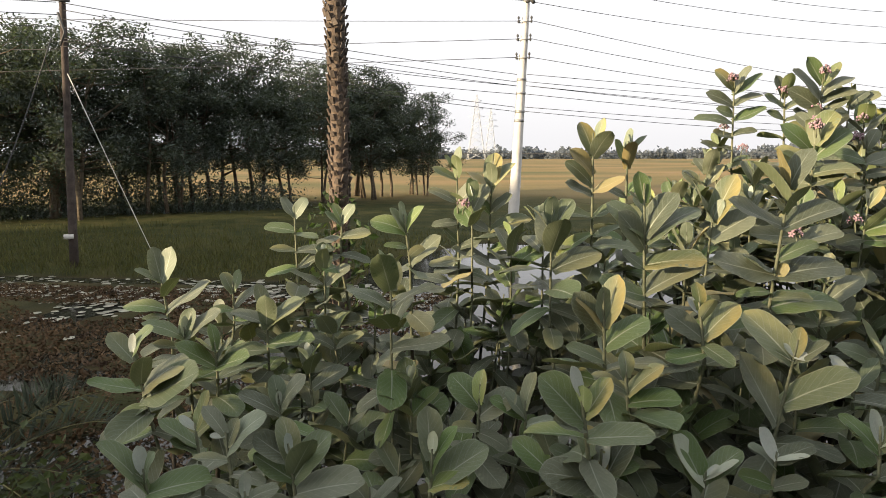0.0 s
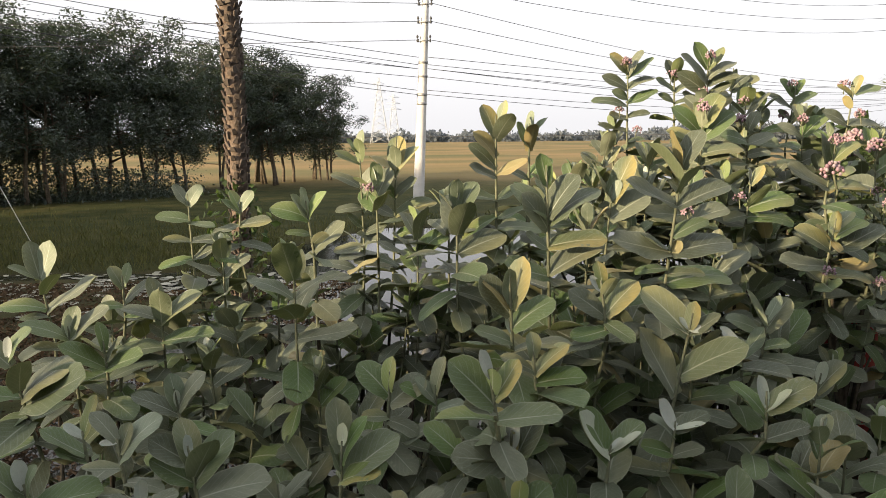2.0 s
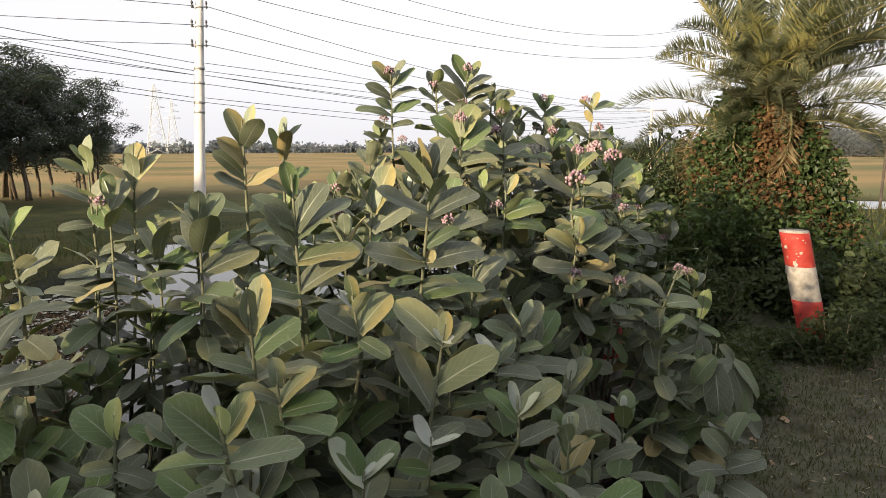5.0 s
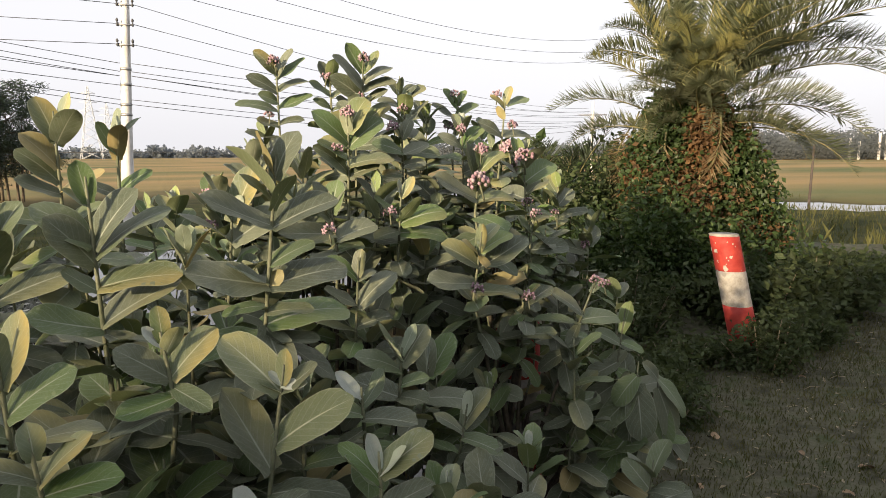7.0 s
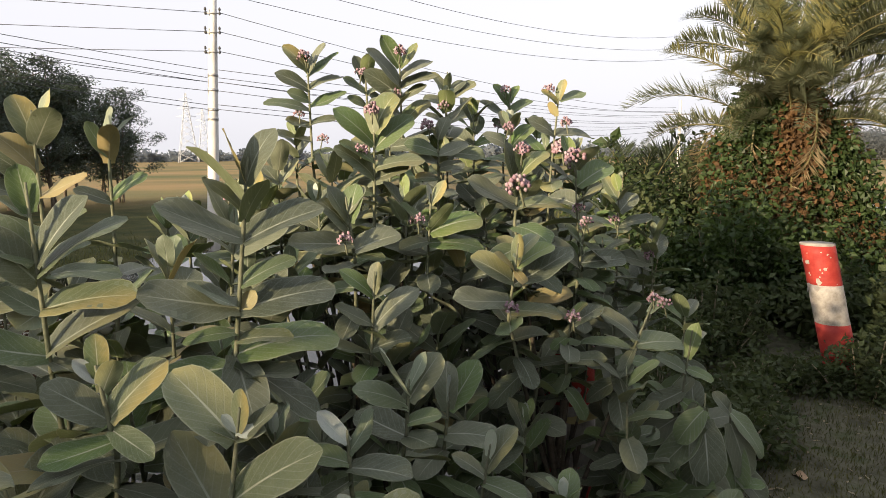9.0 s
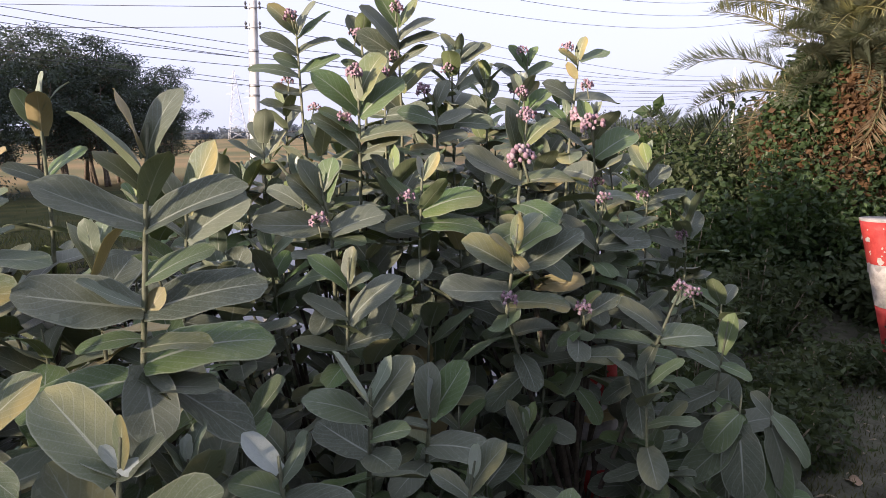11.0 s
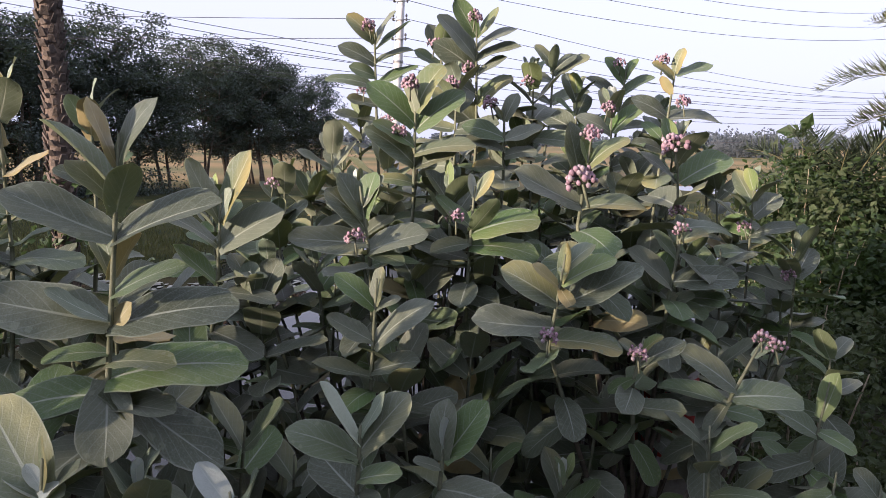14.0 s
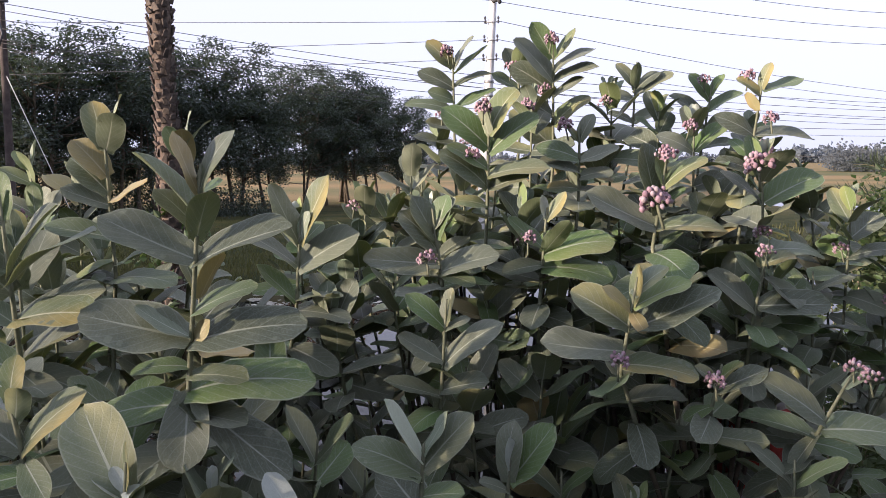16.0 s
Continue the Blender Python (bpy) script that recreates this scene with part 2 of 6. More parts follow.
def ground_material():
    m = bpy.data.materials.new("ground")
    m.use_nodes = True
    n, l = m.node_tree.nodes, m.node_tree.links
    p = n["Principled BSDF"]
    p.inputs["Roughness"].default_value = 0.95
    p.inputs["Specular IOR Level"].default_value = 0.1
    geo = n.new("ShaderNodeNewGeometry")
    sep = n.new("ShaderNodeSeparateXYZ")
    l.new(geo.outputs["Position"], sep.inputs[0])

    def noise_tex(scale, stretch=(1, 1, 1), detail=6):
        mp = n.new("ShaderNodeMapping")
        mp.inputs["Scale"].default_value = stretch
        l.new(geo.outputs["Position"], mp.inputs["Vector"])
        t = n.new("ShaderNodeTexNoise")
        t.inputs["Scale"].default_value, t.inputs["Detail"].default_value = scale, detail
        l.new(mp.outputs[0], t.inputs["Vector"])
        return t.outputs["Fac"]

    def ramp(f, *stops):
        r = n.new("ShaderNodeValToRGB")
        e = r.color_ramp.elements
        while len(e) < len(stops):
            e.new(0.5)
        for k, (pos, c) in zip(e, stops):
            k.position, k.color = pos, (*c, 1)
        l.new(f, r.inputs["Fac"])
        return r.outputs["Color"]

    def mix(f, a, b):
        k = n.new("ShaderNodeMixRGB")
        l.new(f, k.inputs[0])
        l.new(a, k.inputs[1])
        l.new(b, k.inputs[2])
        return k.outputs[0]

    def span(v, lo, hi):
        r = n.new("ShaderNodeMapRange")
        r.interpolation_type = "SMOOTHSTEP"
        r.inputs["From Min"].default_value, r.inputs["From Max"].default_value = lo, hi
        l.new(v, r.inputs["Value"])
        return r.outputs[0]

    soil = ramp(noise_tex(5.0), (0.30, (0.045, 0.044, 0.030)), (0.52, (0.102, 0.101, 0.070)), (0.70, (0.062, 0.074, 0.038)))
    grass = ramp(noise_tex(0.8), (0.30, (0.022, 0.030, 0.010)), (0.50, (0.044, 0.049, 0.016)), (0.72, (0.074, 0.068, 0.025)))
    field = ramp(noise_tex(0.05, (0.5, 1.0, 1)), (0.30, (0.115, 0.130, 0.055)), (0.44, (0.20, 0.165, 0.075)), (0.58, (0.29, 0.205, 0.095)), (0.78, (0.31, 0.215, 0.13)))
    mud = ramp(noise_tex(1.2), (0.35, (0.028, 0.020, 0.013)), (0.7, (0.075, 0.052, 0.032)))
    dist = n.new("ShaderNodeVectorMath")
    dist.operation = "LENGTH"
    l.new(geo.outputs["Position"], dist.inputs[0])
    wob = n.new("ShaderNodeMath")
    wob.operation = "MULTIPLY_ADD"
    l.new(noise_tex(0.12), wob.inputs[0])
    wob.inputs[1].default_value = 16.0
    l.new(dist.outputs["Value"], wob.inputs[2])
    land = mix(span(wob.outputs[0], 46, 62), grass, field)
    low = mix(span(sep.outputs[2], -1.42, -1.28), mud, land)
    # much darker below the shoulder: the bank's shade is put into the soil colour
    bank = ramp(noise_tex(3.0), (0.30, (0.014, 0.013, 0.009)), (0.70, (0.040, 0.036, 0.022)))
    soil_and_shade = mix(span(sep.outputs[2], -0.05, 0.14), bank, soil)
    col = mix(span(sep.outputs[2], -0.9, -0.1), low, soil_and_shade)
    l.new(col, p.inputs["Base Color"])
    bp = n.new("ShaderNodeBump")
    bp.inputs["Strength"].default_value, bp.inputs["Distance"].default_value = 0.7, 0.03
    l.new(noise_tex(22.0), bp.inputs["Height"])
    l.new(bp.outputs[0], p.inputs["Normal"])
    return m


def water_material():
    m = bpy.data.materials.new("pond_water")
    m.use_nodes = True
    n, l = m.node_tree.nodes, m.node_tree.links
    p = n["Principled BSDF"]
    p.inputs["Base Color"].default_value = (0.035, 0.036, 0.028, 1)
    p.inputs["Roughness"].default_value = 0.06
    p.inputs["IOR"].default_value = 1.33
    p.inputs["Specular IOR Level"].default_value = 0.5
    geo = n.new("ShaderNodeNewGeometry")
    t = n.new("ShaderNodeTexNoise")
    t.inputs["Scale"].default_value = 3.0
    l.new(geo.outputs["Position"], t.inputs["Vector"])
    bp = n.new("ShaderNodeBump")
    bp.inputs["Strength"].default_value, bp.inputs["Distance"].default_value = 0.08, 0.02
    l.new(t.outputs["Fac"], bp.inputs["Height"])
    l.new(bp.outputs[0], p.inputs["Normal"])
    return m


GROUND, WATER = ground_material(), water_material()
rnd = random.Random(7)


# ---- mesh tools ----
def mesh_of(name, verts, faces, mats, index=None, smooth=True):
    me = bpy.data.meshes.new(name)
    me.from_pydata(verts, [], faces)
    for m in mats if isinstance(mats, (list, tuple)) else [mats]:
        me.materials.append(m)
    if index is not None:
        me.polygons.foreach_set("material_index", index)
    if smooth:
        me.polygons.foreach_set("use_smooth", [True] * len(me.polygons))
    me.update()
    return me


def part(name, data, parent=None, at=None, label=""):
    """One mesh object under a thing or part; at is its pose in the world."""
    ob = new(name, data)
    if parent:
        ob.parent = parent
        ob.matrix_parent_inverse = WORLD[parent.name].inverted()
    if at is not None:
        ob.matrix_basis = at
    WORLD[ob.name] = at.copy() if at is not None else Matrix()
    if label:
        tagged(ob, label)
    return ob


WORLD = {}


def thing(name, x, y, z, label, category, group="", kind=""):
    ob = new(name)
    ob.location = (x, y, z)
    WORLD[ob.name] = Matrix.Translation((x, y, z))
    ob.empty_display_size = 0.1
    return tagged(ob, label, category, group, kind)


def tube_data(points, radii, sides=6, cap=True):
    """Vertices and faces of a round tube through the points."""
    pts = [Vector(p) for p in points]
    verts, faces = [], []
    prev = None
    for i, p in enumerate(pts):
        d = (pts[min(i + 1, len(pts) - 1)] - pts[max(i - 1, 0)]).normalized()
        a = prev if prev is not None else (Vector((1, 0, 0)) if abs(d.x) < 0.9 else Vector((0, 1, 0)))
        a = (a - d * a.dot(d)).normalized()
        prev = a
        b = d.cross(a)
        for k in range(sides):
            t = 2 * math.pi * k / sides
            verts.append(tuple(p + (a * math.cos(t) + b * math.sin(t)) * radii[i]))
    for i in range(len(pts) - 1):
        for k in range(sides):
            q = (k + 1) % sides
            faces.append((i * sides + k, i * sides + q, (i + 1) * sides + q, (i + 1) * sides + k))
    if cap:
        faces.append(tuple(range(sides))[::-1])
        faces.append(tuple((len(pts) - 1) * sides + k for k in range(sides)))
    return verts, faces


def joined(*pieces):
    verts, faces = [], []
    for v, f in pieces:
        o = len(verts)
        verts += v
        faces += [tuple(i + o for i in q) for q in f]
    return verts, faces


def blades(P, D, N, L, W, lift=0.35):
    """Small folded leaves: root P, direction D, normal N, length L, half width W (arrays)."""
    P, D, N = np.asarray(P, float), np.asarray(D, float), np.asarray(N, float)
    L, W = np.broadcast_to(L, len(P))[:, None], np.broadcast_to(W, len(P))[:, None]
    D = D / np.linalg.norm(D, axis=1, keepdims=True)
    S = np.cross(D, N)
    S /= np.linalg.norm(S, axis=1, keepdims=True) + 1e-9
    U = np.cross(S, D)
    mid = P + D * L * 0.45 + U * W * lift
    v = np.stack([P, mid + S * W, P + D * L, mid - S * W], 1).reshape(-1, 3)
    k = np.arange(len(P))[:, None] * 4
    f = np.concatenate([k + [0, 1, 2], k + [0, 2, 3]], 1).reshape(-1, 3)
    return [tuple(a) for a in v.tolist()], [tuple(a) for a in f.tolist()]


def unit(rng, n):
    v = rng.normal(size=(n, 3))
    return v / np.linalg.norm(v, axis=1, keepdims=True)


# ---- land ----
EDGE, ALONG = Vector((2.21, 1.92)), Vector((0.9, 0.435)).normalized()


def across(x, y):
    """Metres beyond the line of guard posts, towards the pond."""
    return -(x - EDGE.x) * ALONG.y + (y - EDGE.y) * ALONG.x


def smooth(a, b, v):
    t = min(1.0, max(0.0, (v - a) / (b - a)))
    return t * t * (3 - 2 * t)


WL = -1.36   # the pond's level


def far_shore(x):
    return 14.4 + 7.0 * smooth(-6, -1, x) - 6 * smooth(4, 12, x)


def height(x, y):
    s = across(x, y) - 2.3 * smooth(3.0, 4.8, x) * (1 - smooth(9, 12, x))
    w = noise.noise(Vector((x * 0.35, y * 0.35, 0)))
    z = 0.2 + 0.03 * noise.noise(Vector((x * 1.7, y * 1.7, 3)))
    fall = smooth(-0.5 + 0.25 * w, 2.6 + 0.5 * w, s)
    z -= fall * 1.85
    shore = smooth(far_shore(x) - 0.8 + w, far_shore(x) + 1.0 + w, y)
    side = max(shore, smooth(9, 12, x + w), smooth(-22, -26, x + w))
    z += fall * side * 0.40
    mat_ = smooth(-1.2, -4.0, x) * smooth(1.2, 2.4, s) * (1 - shore)
    z = z * (1 - mat_) + mat_ * max(z, WL + 0.012 + 0.05 * noise.noise(Vector((x * 0.55, y * 0.9, 5))) + 0.02 * noise.noise(Vector((x * 3, y * 3, 2))))
    canal = abs((x - 33.5) * 0.79 + (y - 25.8) * 0.61)
    z -= 0.4 * (1 - smooth(1.6, 3.4, canal + 0.8 * w)) * smooth(14, 20, x)
    if s > 3:
        z += 0.06 * noise.noise(Vector((x * 0.12, y * 0.12, 9))) * side
    return z


def spaced(lo, hi, step, far, grow=1.075):
    out = list(np.arange(lo, hi, step))
    for end, sign in ((lo, -1), (hi, 1)):
        d, p = step, end
        while abs(p) < far:
            p += sign * d
            d *= grow
            out.append(p)
    return sorted(set(round(float(v), 3) for v in out))


gx, gy = spaced(-6, 8, 0.14, 1600), spaced(-4, 7, 0.14, 1600)
gv = [(x, y, height(x, y)) for y in gy for x in gx]
gf = [(j * len(gx) + i, j * len(gx) + i + 1, (j + 1) * len(gx) + i + 1, (j + 1) * len(gx) + i) for j in range(len(gy) - 1) for i in range(len(gx) - 1)]
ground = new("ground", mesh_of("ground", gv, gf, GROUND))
tagged(ground, "bare soil road shoulder falling to pond and golden paddy fields", "ground", kind="structure")

water = new("water", mesh_of("water", [(-60, 0, WL), (60, 0, WL), (60, 62, WL), (-60, 62, WL)], [(0, 1, 2, 3)], WATER))
tagged(water, "still grey pond water mirroring the pale sky", "water", kind="structure")


# ---- distance ----
def far_line(az0, az1, dist, low, high, seed, lumps=170, spray=0.30, count=46, material=FAR_TREES):
    """A ragged band of far trees along an arc, each crown a clump of rough sprays."""
    rng = np.random.default_rng(seed)
    P, L = [], []
    for k in range(lumps):
        a = radians(az0 + (az1 - az0) * (k + rng.uniform(-0.4, 0.4)) / lumps)
        d = dist * rng.uniform(0.94, 1.08)
        h = low + (high - low) * rng.random() ** 1.6 * (0.55 + 0.45 * math.sin(k * 0.13 + seed) ** 2)
        w = h * rng.uniform(0.35, 0.8)
        v = unit(rng, count) * (rng.random(count) ** 0.62)[:, None]
        P.append(np.array([d * math.sin(a), d * math.cos(a), -1.3 + h * 0.5]) + v * [w, w, h * 0.48])
        L.append(np.full(count, h * spray))
    P, L = np.concatenate(P), np.concatenate(L)
    return mesh_of("far_trees", *blades(P - [0, 0, 0.4], unit(rng, len(P)), unit(rng, len(P)), L, L * 0.42), material, smooth=False)


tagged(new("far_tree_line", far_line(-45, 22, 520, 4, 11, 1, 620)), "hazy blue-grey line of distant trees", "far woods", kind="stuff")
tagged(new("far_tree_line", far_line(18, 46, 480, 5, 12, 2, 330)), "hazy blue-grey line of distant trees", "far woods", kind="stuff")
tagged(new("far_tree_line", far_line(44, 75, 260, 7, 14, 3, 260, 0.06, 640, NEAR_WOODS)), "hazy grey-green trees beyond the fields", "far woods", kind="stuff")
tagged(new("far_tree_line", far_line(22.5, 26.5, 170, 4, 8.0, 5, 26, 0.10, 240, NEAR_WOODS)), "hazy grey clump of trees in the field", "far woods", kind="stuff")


def lattice_tower(x, y, h, foot, label):
    t = thing("transmission_tower", x, y, -1.3, label, "transmission tower", "far transmission towers")

    def half(z):
        return foot * (1 - z / h) ** 1.15 * 0.5 + 0.35
    levels = [0, 0.13, 0.25, 0.36, 0.46, 0.55, 0.63, 0.7, 0.77, 0.83, 0.89, 0.95, 1.0]
    pieces = []
    for sx, sy in ((1, 1), (1, -1), (-1, -1), (-1, 1)):
        pts = [(x + sx * half(h * q), y + sy * half(h * q), -1.3 + h * q) for q in levels]
        part("leg", mesh_of("leg", *tube_data(pts, [0.16] * len(pts), 4), FAR_STEEL), t)
    for a, b in zip(levels, levels[1:]):
        za, zb, ha, hb = h * a, h * b, half(h * a), half(h * b)
        cs = ((1, 1), (1, -1), (-1, -1), (-1, 1))
        for k in range(4):
            (p, q), (r, s) = cs[k], cs[(k + 1) % 4]
            pieces.append(tube_data([(x + p * ha, y + q * ha, za - 1.3), (x + r * hb, y + s * hb, zb - 1.3)], [0.08] * 2, 4))
            pieces.append(tube_data([(x + r * ha, y + s * ha, za - 1.3), (x + p * hb, y + q * hb, zb - 1.3)], [0.08] * 2, 4))
    part("bracing", mesh_of("bracing", *joined(*pieces), FAR_STEEL), t)
    for q, w in ((0.66, 5.5), (0.78, 4.6), (0.9, 3.8)):
        z = h * q - 1.3
        arm = joined(tube_data([(x - w, y, z), (x + w, y, z)], [0.13] * 2, 4), tube_data([(x - w, y, z), (x, y, z + 1.6), (x + w, y, z)], [0.1] * 3, 4))
        part("cross_arm", mesh_of("cross_arm", *arm, FAR_STEEL), t)


lattice_tower(-36.5, 447, 42, 11, "pale grey steel lattice transmission tower in haze")
lattice_tower(-30.5, 500, 36, 8, "fainter grey lattice tower farther off in haze")


# ---- trees ----
def tree(x, y, h, seed, label, per=112, big=0.84, group="row of trees beyond the pond"):
    """A slender roadside tree: leaning stems, limbs and a crown of many small leaves in clumps."""
    rng = np.random.default_rng(seed)
    t = thing("tree", x, y, height(x, y) - 0.1, label, "tree", group)
    z0 = t.location.z
    wood, ends = [], []
    for stem in range(int(rng.integers(2, 4))):
        lean = rng.normal(0, 0.09, 2)
        base = np.array([x, y, z0]) + [rng.normal(0, 0.35), rng.normal(0, 0.35), 0]
        top = h * rng.uniform(0.75, 0.95)
        pts = [tuple(base + [lean[0] * top * q ** 1.3 + 0.12 * math.sin(q * 7 + stem), lean[1] * top * q ** 1.3, top * q]) for q in np.linspace(0, 1, 8)]
        wood.append(tube_data(pts, list(np.linspace(0.12, 0.03, 8) * h / 9), 7))
        for k in range(17):
            q = rng.uniform(0.26, 0.98)
            p = np.array([np.interp(q, np.linspace(0, 1, 8), [w[i] for w in pts]) for i in range(3)])
            az = rng.uniform(0, 2 * math.pi)
            r = h * (0.12 + 0.23 * math.sin(math.pi * min(1, (q - 0.1) * 1.05)) ** 0.8) * rng.uniform(0.6, 1.15)
            e = p + [r * math.cos(az), r * math.sin(az), r * rng.uniform(0.1, 0.7)]
            m = (p + e) / 2 + [0, 0, -0.06 * r]
            wood.append(tube_data([tuple(p), tuple(m), tuple(e)], [0.045 * h / 9, 0.03 * h / 9, 0.012], 5))
            ends += [e, (e + m) / 2 + rng.normal(0, 0.25, 3), e + rng.normal(0, 0.45, 3)]
        ends.append(np.array(pts[-1]) + [0, 0, 0.2])
    part("trunk", mesh_of("trunk", *joined(*wood), BARK), t)
    ends = np.array(ends)
    c = np.repeat(ends, per, 0)
    off = unit(rng, len(c)) * (rng.random(len(c)) ** 0.5)[:, None] * [0.74, 0.74, 0.46] * (h / 9)
    D = unit(rng, len(c)) * [1, 1, 0.6] + [0, 0, -0.25]
    part("crown", mesh_of("crown", *blades(c + off, D, unit(rng, len(c)) + [0, 0, 1.2], rng.uniform(0.14, 0.30, len(c)) * big * h / 9, rng.uniform(0.035, 0.07, len(c)) * big * h / 9), TREE_LEAF, smooth=False), t)
    return t


SHADE = 0.0
TREE_LABEL = "dark green slender tree with feathery crown, in a row"
models = [tree(-20.3, 28.0, 9.0, 11, TREE_LABEL), tree(-17.2, 34.5, 9.0, 12, TREE_LABEL), tree(-12.4, 43.0, 9.4, 13, TREE_LABEL), tree(-9.3, 47.0, 8.2, 14, TREE_LABEL)]
for k, (x, y, s) in enumerate(((-27.5, 26.0, 0.95), (-24.0, 26.6, 1.02), (-22.0, 29.0, 0.82), (-18.6, 30.6, 1.03), (-17.8, 32.6, 0.78), (-15.6, 36.6, 1.0), (-14.4, 39.0, 0.78),
                               (-13.4, 41.2, 0.85), (-11.2, 44.8, 1.0), (-7.6, 48.2, 0.72), (-10.3, 43.2, 0.8), (-19.6, 35.4, 1.05), (-23.6, 31.0, 1.05), (-30.0, 27.0, 1.05), (-33.0, 24.0, 1.05),
                               (-25.8, 28.6, 1.0), (-8.6, 49.4, 0.85), (-21.4, 33.2, 0.8), (-12.0, 47.6, 0.9))):
    m0 = models[k % 4]
    copy_thing(m0, pose(x, y, m0.location.z, 0, 0, 67 * k + 30) @ Matrix.Scale(s, 4))
# unseen trees added on the side the sun comes from, to shade the lower leaves
SHADE_LABEL = "unseen dense green tree added to shade the shrubs"
shade_models = [tree(5.2, -9.6, 9.0, 15, SHADE_LABEL, 34, 2.3, "trees along the road"), tree(8.2, -8.2, 9.4, 16, SHADE_LABEL, 34, 2.3, "trees along the road")]


def shade_top(q):
    """Height below which the added trees cut off the sun, along their row."""
    if q < -1.8:
        return 2.2
    if q < 0.6:
        return 0.33 if q < -0.6 else 0.05
    return SHADE if q < 4.5 else 0.9 if q < 8 else 2.2


for k in range(20):
    for row in range(2):
        q = (k - 7 + 0.5 * row) * 2.2
        d = 28.5 + 2.4 * row
        flat = Vector((SUN_DIR.x, SUN_DIR.y)).normalized()
        x, y = flat.x * d + flat.y * q + 0.8, flat.y * d - flat.x * q + 1.0
        m0 = shade_models[(k + row) % 2]
        copy_thing(m0, pose(x, y, 0.1, 0, 0, 41 * k + 90 * row) @ Matrix.Scale((SUN_DIR.z / Vector((SUN_DIR.x, SUN_DIR.y)).length * d + shade_top(q) + rnd.uniform(-0.25, 0.35)) / (8.9, 9.3)[(k + row) % 2], 4))
# more unseen trees added close together across the road, to block sky light
for k, (x, y, s) in enumerate(((11.4, -6.8, 1.0), (14.4, -5.2, 1.12), (17.8, -3.4, 1.05), (10.4, -10.6, 1.15), (14.8, -8.6, 1.1), (6.6, -12.4, 1.1), (2.6, -11.2, 0.9))):
    m0 = shade_models[k % 2]
    copy_thing(m0, pose(x, y, 0.1, 0, 0, 53 * k) @ Matrix.Scale(s, 4))
rs = np.random.default_rng(31)
n = 42000
q = rs.random(n) ** 1.3
P = np.stack([-33 + 19 * q + rs.normal(0, 0.9, n), 23.5 + 13 * q + rs.normal(0, 1.2, n), -1.3 + (2.6 - 1.3 * q) * rs.random(n) ** 2.0], 1)
L = rs.uniform(0.07, 0.19, n)
tagged(new("undergrowth", mesh_of("undergrowth", *blades(P, unit(rs, n) + [0, 0, 0.5], unit(rs, n), L, L * 0.3), TREE_LEAF, smooth=False)), "dark undergrowth below the row of trees", "undergrowth", kind="stuff")


# ---- palms ----
def frond_mesh(length, droop, seed, leaflets=120, leaf=0.36, material=PALM_LEAF, arc0=0.0):
    """A feather frond along +Y that bends down towards its tip."""
    rng = np.random.default_rng(seed)
    n = 14
    pts, a = [np.zeros(3)], arc0
    for k in range(n):
        a -= droop / n * (0.3 + 1.4 * k / n)
        pts.append(pts[-1] + np.array([0, math.cos(a), math.sin(a)]) * length / n)
    pts = np.array(pts)
    q = np.linspace(0, 1, n + 1)
    v, f = tube_data([tuple(p) for p in pts], list(0.014 * (1 - q) + 0.002), 5)
    count = len(f)
    s = np.sort(rng.uniform(0.10, 1.0, leaflets))
    P, D, N, L = [], [], [], []
    for u in s:
        p = np.array([np.interp(u, q, pts[:, i]) for i in range(3)])
        i = min(n - 1, int(u * n))
        d = pts[i + 1] - pts[i]
        d /= np.linalg.norm(d)
        up = np.array([0, -d[2], d[1]])
        for side in (-1, 1):
            w = np.array([side, 0, 0]) * rng.uniform(0.5, 0.9) + d * rng.uniform(0.45, 0.95) + up * rng.uniform(0.0, 0.95)
            P.append(p)
            D.append(w)
            N.append(up)
            L.append(0.92 * leaf * (0.45 + 0.75 * math.sin(math.pi * min(0.98, u * 0.9 + 0.08))) * rng.uniform(0.85, 1.1))
    bv, bf = blades(P, D, N, np.array(L), np.array(L) * 0.030, 0.4)
    vv, ff = joined((v, f), (bv, bf))
    return mesh_of("frond", vv, ff, [RACHIS, material], [0] * count + [1] * len(bf), smooth=False)


FRONDS = [frond_mesh(2.1, 0.5, 1), frond_mesh(2.2, 0.8, 2), frond_mesh(2.0, 1.15, 3), frond_mesh(1.4, 1.7, 4, leaf=0.28)]
SHADED_FRONDS = [frond_mesh(2.1, 0.5, 1, 48, 0.50, PALM_SHADED), frond_mesh(2.2, 0.8, 2, 52, 0.50, PALM_SHADED), frond_mesh(2.0, 1.15, 3, 46, 0.46, PALM_SHADED)]
YELLOW_FRONDS = [frond_mesh(2.0, 0.7, 7, 80, 0.30, PALM_YELLOW), frond_mesh(1.7, 1.9, 8, 70, 0.28, PALM_YELLOW)]
DRY_FRONDS = [frond_mesh(1.6, 1.5, 5, 46, 0.3, PALM_DRY), frond_mesh(1.3, 2.3, 6, 40, 0.26, PALM_DRY)]


